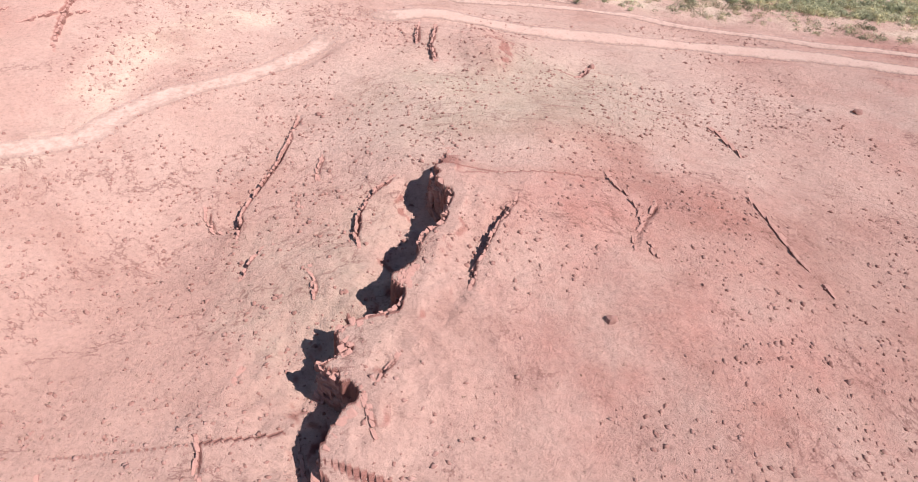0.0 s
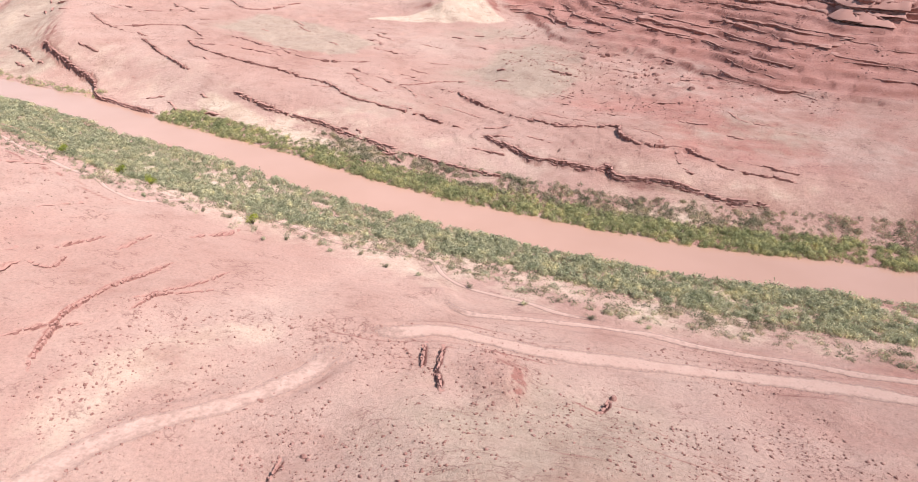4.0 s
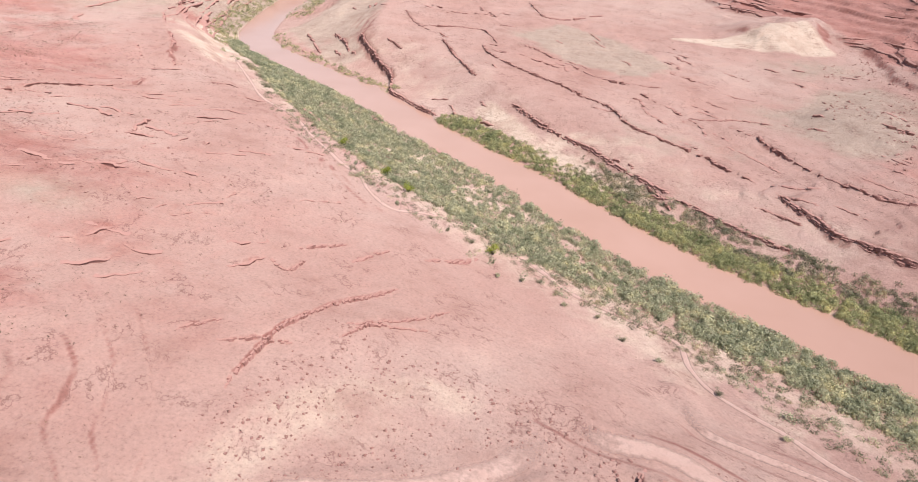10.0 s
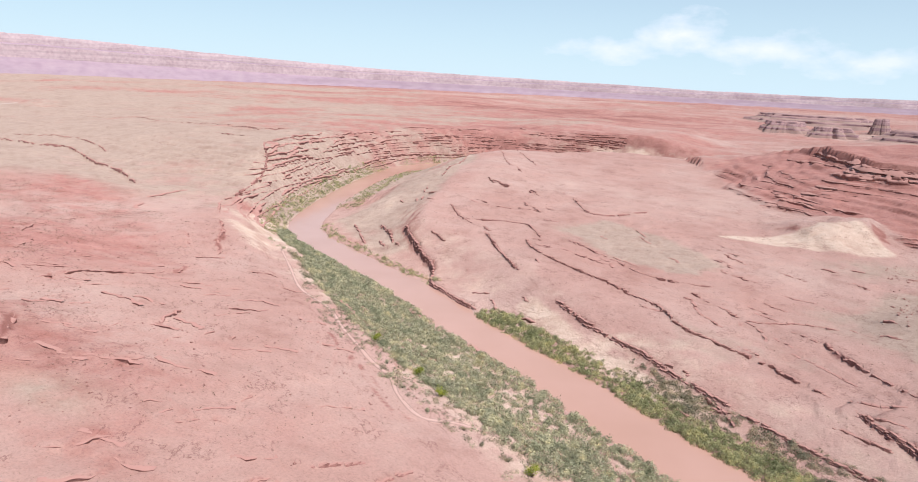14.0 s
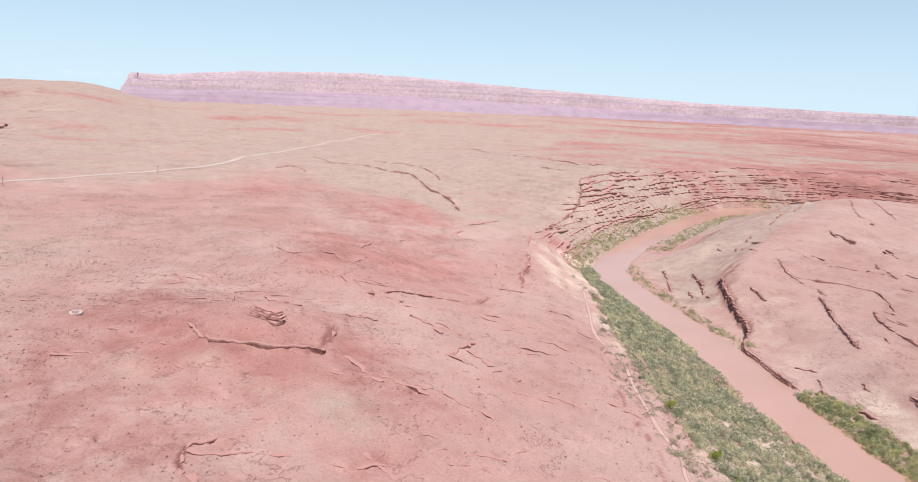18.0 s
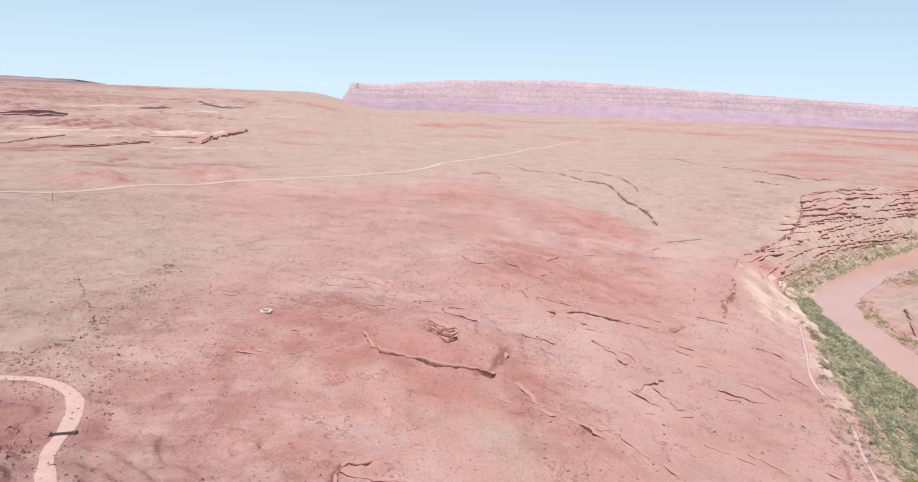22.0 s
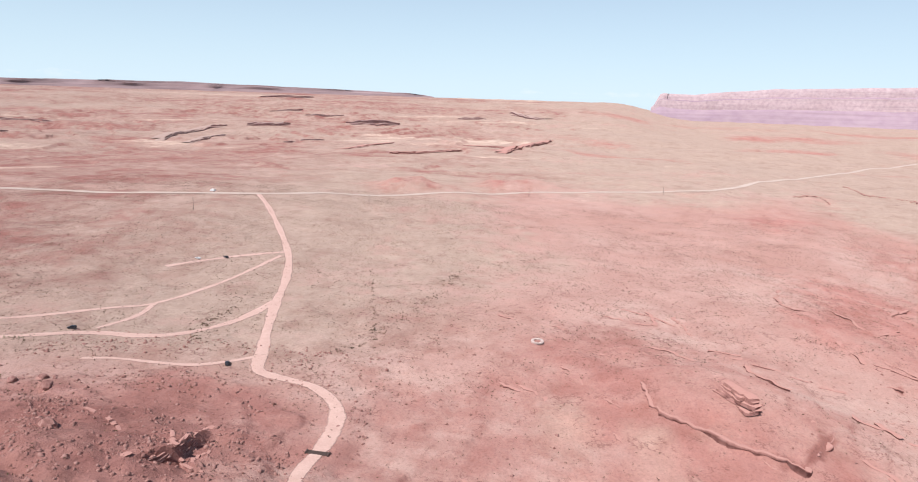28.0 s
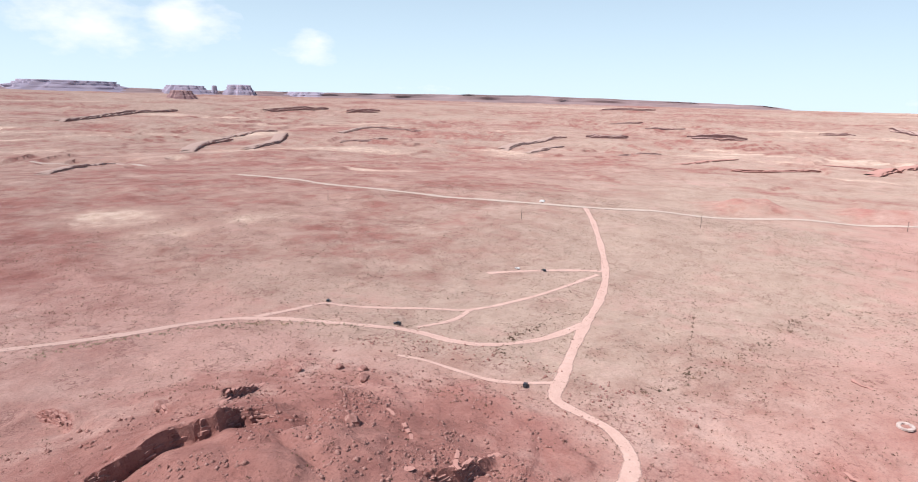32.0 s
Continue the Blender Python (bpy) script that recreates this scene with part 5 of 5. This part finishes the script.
def wheel_mesh(name, mat, r, w):
    bm = bmesh.new()
    bmesh.ops.create_cone(bm, cap_ends=True, segments=16, radius1=r, radius2=r, depth=w, matrix=pose(0, 0, 0, 90))
    me = bpy.data.meshes.new(name)
    bm.to_mesh(me)
    bm.free()
    me.materials.append(mat)
    return me


def car(label, body_mat, tall=False):
    ob = thing("car", label, "car", group="parked cars")
    top = 1.78 if tall else 1.5
    part("body", prism("body", body_mat, ((-2.3, 0.45), (-2.3, 0.95), (-1.2, 1.05), (2.15, 1.1), (2.3, 0.9), (2.3, 0.42)), 0.9, 0.07), ob)
    part("cabin", prism("cabin", body_mat, ((-1.0, 1.0), (-0.35, top), (1.9, top - 0.03), (2.1, 1.05)), 0.78, 0.06), ob)
    part("windscreen", prism("windscreen", GLASS, ((-1.06, 1.06), (-0.44, top - 0.06), (-0.40, top - 0.09), (-0.98, 1.06)), 0.7), ob, label="tinted glass windscreen")
    for y in (-0.79, 0.79):
        part("side_window", prism("side_window", GLASS, ((-0.75, 1.12), (-0.3, top - 0.14), (1.7, top - 0.16), (1.85, 1.12)), 0.015), ob, pose(0, y, 0), "tinted side window")
    for x in (-1.45, 1.45):
        for y in (-0.86, 0.86):
            wheel = part("wheel", wheel_mesh("tyre", TYRE, 0.36, 0.24), ob, pose(x, y, 0.36))
            part("rim", wheel_mesh("rim", STEEL, 0.2, 0.26), wheel)
    return ob


dark = car("dark parked sport utility car on pale dirt", DARK_PAINT, True)
dark.matrix_basis = pose(-386, -21, float(ground_at(-386, -21)) + 0.2, 0, 0, 20)
for x, y, turn in ((-597, -121, 60), (-414, -121, 100)):
    copy_thing(dark, pose(x, y, float(ground_at(x, y)) + 0.3, 0, 0, turn))
low = car("small dark parked car beside a dirt track", DARK_PAINT)
low.matrix_basis = pose(-421, -184, float(ground_at(-421, -184)) + 0.2, 0, 0, 40)
pale = car("white parked car on the dirt spur", WHITE_PAINT)
pale.matrix_basis = pose(-588, -140, float(ground_at(-588, -140)) + 0.25, 0, 0, 70)

van = thing("truck", "white box truck standing beside the highway", "truck", pose(-862, -262, float(ground_at(-862, -262)) + 1.2, 0, 0, 75))
part("box", prism("box", WHITE_PAINT, ((-1.6, 0.9), (-1.6, 3.3), (3.6, 3.3), (3.6, 0.9)), 1.2, 0.06), van)
part("cab", prism("cab", WHITE_PAINT, ((-3.4, 0.6), (-3.4, 1.5), (-2.9, 2.5), (-1.7, 2.6), (-1.7, 0.6)), 1.1, 0.06), van)
part("windscreen", prism("windscreen", GLASS, ((-3.38, 1.6), (-2.95, 2.42), (-2.9, 2.4), (-3.33, 1.58)), 0.95), van)
part("chassis", prism("chassis", STEEL, ((-3.2, 0.45), (-3.2, 0.8), (3.5, 0.8), (3.5, 0.45)), 0.5), van)
for x in (-2.5, 2.3):
    for y in (-1.0, 1.0):
        part("wheel", wheel_mesh("tyre", TYRE, 0.45, 0.3), van, pose(x, y, 0.45))

# ---- power poles along the highway ----
WOOD = rock_material("weathered_pole_wood", (0.10, 0.075, 0.06), (0.15, 0.115, 0.09), (0.2, 0.16, 0.13), 0, 0.5)


def pole():
    ob = thing("power_pole", "weathered wooden power pole with a crossarm", "power pole", group="poles along the highway")
    bm = bmesh.new()
    bmesh.ops.create_cone(bm, cap_ends=True, segments=8, radius1=0.28, radius2=0.19, depth=13.5, matrix=pose(0, 0, 6.4))
    me = bpy.data.meshes.new("shaft")
    bm.to_mesh(me)
    me.materials.append(WOOD)
    part("shaft", me, ob)
    part("crossarm", prism("crossarm", WOOD, ((-1.5, 12.0), (-1.5, 12.25), (1.5, 12.25), (1.5, 12.0)), 0.1, 0.02), ob)
    for x in (-1.3, 0.0, 1.3):
        bm = bmesh.new()
        bmesh.ops.create_cone(bm, cap_ends=True, segments=8, radius1=0.09, radius2=0.05, depth=0.3)
        me = bpy.data.meshes.new("insulator")
        bm.to_mesh(me)
        me.materials.append(GLASS)
        part("insulator", me, ob, pose(x, 0, 12.4 if x else 13.25))
    return ob


first = pole()
for k, (x, y) in enumerate(((-694, -458), (-756, -231), (-875, -74), (-1102, 112), (-1180, 320))):
    m = pose(x, y, float(ground_at(x, y)) - 0.2, 0, 0, 35)
    if k:
        copy_thing(first, m)
    else:
        first.matrix_basis = m

# cattle guard across the access road
guard = thing("cattle_guard", "dark steel cattle guard set across the dirt road", "cattle guard", pose(-318, 46, float(ground_at(-318, 46)) + 0.35, 0, 0, -4))
for y in (-4.4, 4.4):
    part("kerb", prism("kerb", STEEL, ((-1.3, -0.5), (-1.3, 0.5), (1.3, 0.5), (1.3, -0.5)), 0.25, 0.03), guard, pose(0, y, 0))
for k in range(9):
    part("bar", prism("bar", STEEL, ((-0.07, -0.1), (-0.07, 0.08), (0.07, 0.08), (0.07, -0.1)), 4.2), guard, pose(-1.12 + k * 0.28, 0, 0.05))

# pale ring of stones on the plain
RING = rock_material("pale_stone", (0.5, 0.38, 0.33), (0.58, 0.46, 0.40), (0.66, 0.54, 0.48), 0, 1)
ring = thing("stone_ring", "ring of pale stones laid on red soil", "stone ring", pose(-457, 127, float(ground_at(-457, 127))))
pale_blocks = [block_mesh(40 + i, RING) for i in range(3)]
for k in range(18):
    a = k / 18 * math.tau
    part("stone", pale_blocks[k % 3], ring, pose(3.6 * math.cos(a), 2.8 * math.sin(a), -0.2, 0, 0, math.degrees(a)) @ Matrix.Diagonal((1.5, 1.2, 0.8, 1)))


# ---- mesas, buttes and benches far off ----


def bench(name, label, category, line, high, talus, mat, rough, scree, cover, step, taper):
    """A flat-topped rise of bedded rock; its face lies to the right of the line's course."""
    beds = ((0, 0), (0.55, 0.34), (0.62, 0.40), (0.66, 0.72), (0.80, 0.76), (0.84, 1.0), (1.6, 1.01))
    seed, sink, back = 3, 30, 3
    pts = curve(line, step)
    way = np.gradient(pts, axis=0)
    way /= np.linalg.norm(way, axis=1)[:, None] + 1e-9
    inward = np.stack([-way[:, 1], way[:, 0]], -1)
    k = len(pts)
    rows = []
    run = np.arange(k) * step
    level = ground_at(pts[:, 0], pts[:, 1])
    top = np.interp(np.linspace(0, 1, k), np.linspace(0, 1, len(high)), high)
    fade = smooth(0, taper, np.linspace(0, 1, k)) * smooth(0, taper, np.linspace(1, 0, k))
    top = top * (0.25 + 0.75 * fade)
    for j, (out, up) in enumerate(beds):
        jag = rough * talus * (0.26 * lumps(run, run * 0 + j * 3, 110, seed) + 0.12 * lumps(run, run * 0 + j * 7, 45, seed + j)) * (0.35 + up)
        p = pts + inward * (out * talus + jag)[:, None]
        rows.append(np.c_[p, level - sink * (j == 0) + top * up])
    for out in (0.35, 1.0):
        p = pts + inward * (beds[-1][0] * talus + out * back * max(high))
        rows.append(np.c_[p, ground_at(p[:, 0], p[:, 1]) - sink * (out == 1.0) + (1.0 - out) * top * 0.8])
    home = rows[0][0]
    ob = thing(name, label, category, pose(*home))

    def strip(label_, some, m):
        n = len(some)
        f = np.concatenate([np.stack([np.arange(k - 1) + r * k, np.arange(k - 1) + 1 + r * k, np.arange(k - 1) + 1 + (r + 1) * k, np.arange(k - 1) + (r + 1) * k], -1) for r in range(n - 1)])
        part(label_, sheet(label_, np.concatenate(some) - home, f, m, False), ob)

    strip("talus", rows[:3], scree)
    strip("cliff", rows[2:4], mat)
    strip("ledge", rows[3:5], scree)
    strip("caprock", rows[4:7], mat)
    strip("back_slope", rows[6:], cover)
    return ob


def arc(heads, r):
    return [toward_heading(h, q) for h, q in zip(heads, r if isinstance(r, (tuple, list)) else [r] * len(heads))]


bench("mesa",  "long flat-topped mesa of banded sandstone tinted pale mauve as by haze", "mesa", arc((80.5, 79.3, 77.5, 70, 60, 50, 40, 30, 20, 10, 0, -14, -28), 4300), (130, 198, 220, 190, 150, 120, 104, 90, 74, 72, 82, 102, 98), 330, MESA, 0.2, TALUS, MESA, 18, 0.008)
# the ridge's greyed mauve is distance haze put into its colour
FAR_RIDGE = rock_material("hazed_ridge_soil", (0.33, 0.24, 0.235), (0.37, 0.27, 0.26), (0.41, 0.30, 0.29), 12, 90)
bench("far_ridge", "long low ridge along the skyline, tinted mauve as by haze", "ridge", arc((158, 148, 138, 130, 122, 114, 108, 103, 98.3, 98), 4550), (38, 34, 28, 33, 38, 47, 55, 46, 33, 24), 300, FAR_RIDGE, 0.5, FAR_RIDGE, FAR_RIDGE, 50, 0.05)
BUTTE = rock_material("dark_butte_rock", (0.34, 0.21, 0.21), (0.42, 0.27, 0.265), (0.50, 0.34, 0.325), 5, 16, (0.46, 0.29, 0.25))
# haze blue mixed into the base colour of the skyline buttes
HAZE = rock_material("far_hazed_rock", (0.43, 0.38, 0.47), (0.48, 0.42, 0.50), (0.53, 0.47, 0.54), 0, 90)
SLOPE = dirt("far_scree", (0.37, 0.24, 0.20), (0.45, 0.315, 0.265), 25)
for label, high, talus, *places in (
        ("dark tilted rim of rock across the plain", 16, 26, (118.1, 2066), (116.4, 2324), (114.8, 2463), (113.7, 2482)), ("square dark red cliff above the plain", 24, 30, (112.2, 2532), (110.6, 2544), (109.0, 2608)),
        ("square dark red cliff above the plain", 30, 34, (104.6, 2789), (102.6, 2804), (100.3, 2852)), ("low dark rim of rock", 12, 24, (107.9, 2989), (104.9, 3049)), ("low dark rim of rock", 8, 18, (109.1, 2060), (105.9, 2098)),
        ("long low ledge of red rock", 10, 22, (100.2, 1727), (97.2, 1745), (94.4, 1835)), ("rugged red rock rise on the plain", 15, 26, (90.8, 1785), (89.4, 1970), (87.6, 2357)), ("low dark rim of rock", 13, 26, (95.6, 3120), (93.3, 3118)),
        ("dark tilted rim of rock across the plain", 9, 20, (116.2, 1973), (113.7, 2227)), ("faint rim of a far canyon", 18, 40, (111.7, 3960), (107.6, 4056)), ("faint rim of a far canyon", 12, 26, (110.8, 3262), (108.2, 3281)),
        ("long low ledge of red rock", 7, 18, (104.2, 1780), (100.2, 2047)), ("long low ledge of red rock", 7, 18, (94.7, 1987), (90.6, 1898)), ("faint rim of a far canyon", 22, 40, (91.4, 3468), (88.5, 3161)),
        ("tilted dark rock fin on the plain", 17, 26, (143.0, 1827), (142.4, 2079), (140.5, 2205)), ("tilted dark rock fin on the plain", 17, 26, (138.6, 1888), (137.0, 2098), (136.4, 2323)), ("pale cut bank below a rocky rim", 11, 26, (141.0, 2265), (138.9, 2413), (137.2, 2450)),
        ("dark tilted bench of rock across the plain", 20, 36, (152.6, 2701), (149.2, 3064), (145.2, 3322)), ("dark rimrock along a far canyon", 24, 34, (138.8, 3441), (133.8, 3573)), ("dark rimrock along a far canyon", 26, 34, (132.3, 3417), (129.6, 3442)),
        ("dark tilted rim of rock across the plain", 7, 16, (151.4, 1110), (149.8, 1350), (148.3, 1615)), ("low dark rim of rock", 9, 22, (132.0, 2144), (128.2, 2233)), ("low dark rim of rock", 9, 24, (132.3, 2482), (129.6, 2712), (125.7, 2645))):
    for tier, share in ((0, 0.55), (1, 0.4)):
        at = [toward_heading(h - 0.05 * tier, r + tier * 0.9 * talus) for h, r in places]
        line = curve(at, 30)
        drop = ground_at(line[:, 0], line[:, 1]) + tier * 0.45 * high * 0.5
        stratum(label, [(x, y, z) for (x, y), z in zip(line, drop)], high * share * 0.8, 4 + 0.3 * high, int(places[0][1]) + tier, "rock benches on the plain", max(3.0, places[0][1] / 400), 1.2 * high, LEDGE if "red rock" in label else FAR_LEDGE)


def butte(label, heading, r, long, deep, high, seed, mats, group):
    """A butte of stacked beds on its skirt of rubble: sheer steps with an uneven plan."""
    x, y = toward_heading(heading, r)
    base = float(ground_at(x, y))
    ob = thing("butte", label, "butte", pose(x, y, base, 0, 0, heading), group)
    count = 120
    a = np.arange(count) / count * math.tau
    plan = np.maximum(np.abs(np.cos(a)) ** 2.5 + np.abs(np.sin(a)) ** 2.5, 1e-6) ** (-1 / 2.5)
    cx, cy = np.cos(a) * 3, np.sin(a) * 3
    plan = plan * (1 + 0.22 * lumps(cx, cy, 1.3, seed) + 0.12 * lumps(cx, cy, 0.5, seed + 1) + 0.05 * lumps(cx, cy, 0.2, seed + 2))

    def ring(k, z, j):
        w = plan * k * (1 + 0.06 * lumps(cx, cy + j, 0.35, seed + 3))
        return np.c_[np.cos(a) * w * long / 2, np.sin(a) * w * deep / 2, z + high * 0.03 * lumps(cx, cy, 0.7, seed + j)]

    def wall(name, rings, m):
        i = np.arange(count)
        f = np.concatenate([np.stack([i + count * q, (i + 1) % count + count * q, (i + 1) % count + count * (q + 1), i + count * (q + 1)], -1) for q in range(len(rings) - 1)])
        part(name, sheet(name, np.concatenate(rings), f, m, False), ob)

    foot, step, top = high * 0.24, high * 0.44, high * 0.62
    wall("talus", [ring(1.5, -14, 0), ring(1.12, foot, 1)], mats[1])
    wall("cliff", [ring(1.12, foot, 1), ring(1.10, step, 2), ring(1.06, step * 1.02, 2)], mats[0])
    wall("bench", [ring(1.06, step * 1.02, 2), ring(0.92, top, 3)], mats[1])
    wall("rim", [ring(0.92, top, 3), ring(0.90, high * 0.8, 4), ring(0.84, high * 0.82, 4)], mats[0])
    wall("caprock", [ring(0.84, high * 0.82, 4), ring(0.82, high, 5), ring(0.4, high * 1.02, 5), ring(0.01, high * 1.03, 5)], mats[0])
    return ob


for label, heading, r, long, deep, high in (("dark flat-topped butte with a sheer rim", 2.0, 2600, 130, 90, 36), ("dark flat-topped butte with a sheer rim", -1.2, 2500, 120, 80, 32), ("narrow dark tower of rock", -4.2, 2700, 50, 40, 50),
                                            ("flat-topped banded butte far beyond the river", 0.5, 3100, 420, 160, 38), ("flat-topped banded butte far beyond the river", -8, 2500, 330, 140, 38), ("flat-topped banded butte far beyond the river", -13, 2300, 300, 160, 44)):
    butte(label, heading, r, long, deep, high, int(r / 7), (BUTTE, SLOPE), "buttes beyond the river")
for label, heading, r, long, deep, high in (("distant butte standing on the skyline, tinted blue-grey as by haze", 145.0, 4700, 240, 120, 52), ("distant butte standing on the skyline, tinted blue-grey as by haze", 140.9, 4720, 150, 100, 66), ("distant butte standing on the skyline, tinted blue-grey as by haze", 135.8, 4750, 230, 100, 32),
                                            ("long distant mesa on the skyline, tinted blue-grey as by haze", 152.6, 4750, 560, 160, 58), ("thin distant spire tinted blue-grey as by haze", 142.8, 4730, 30, 30, 56), ("small dark crown of rock on the horizon", 145.1, 4100, 120, 60, 42)):
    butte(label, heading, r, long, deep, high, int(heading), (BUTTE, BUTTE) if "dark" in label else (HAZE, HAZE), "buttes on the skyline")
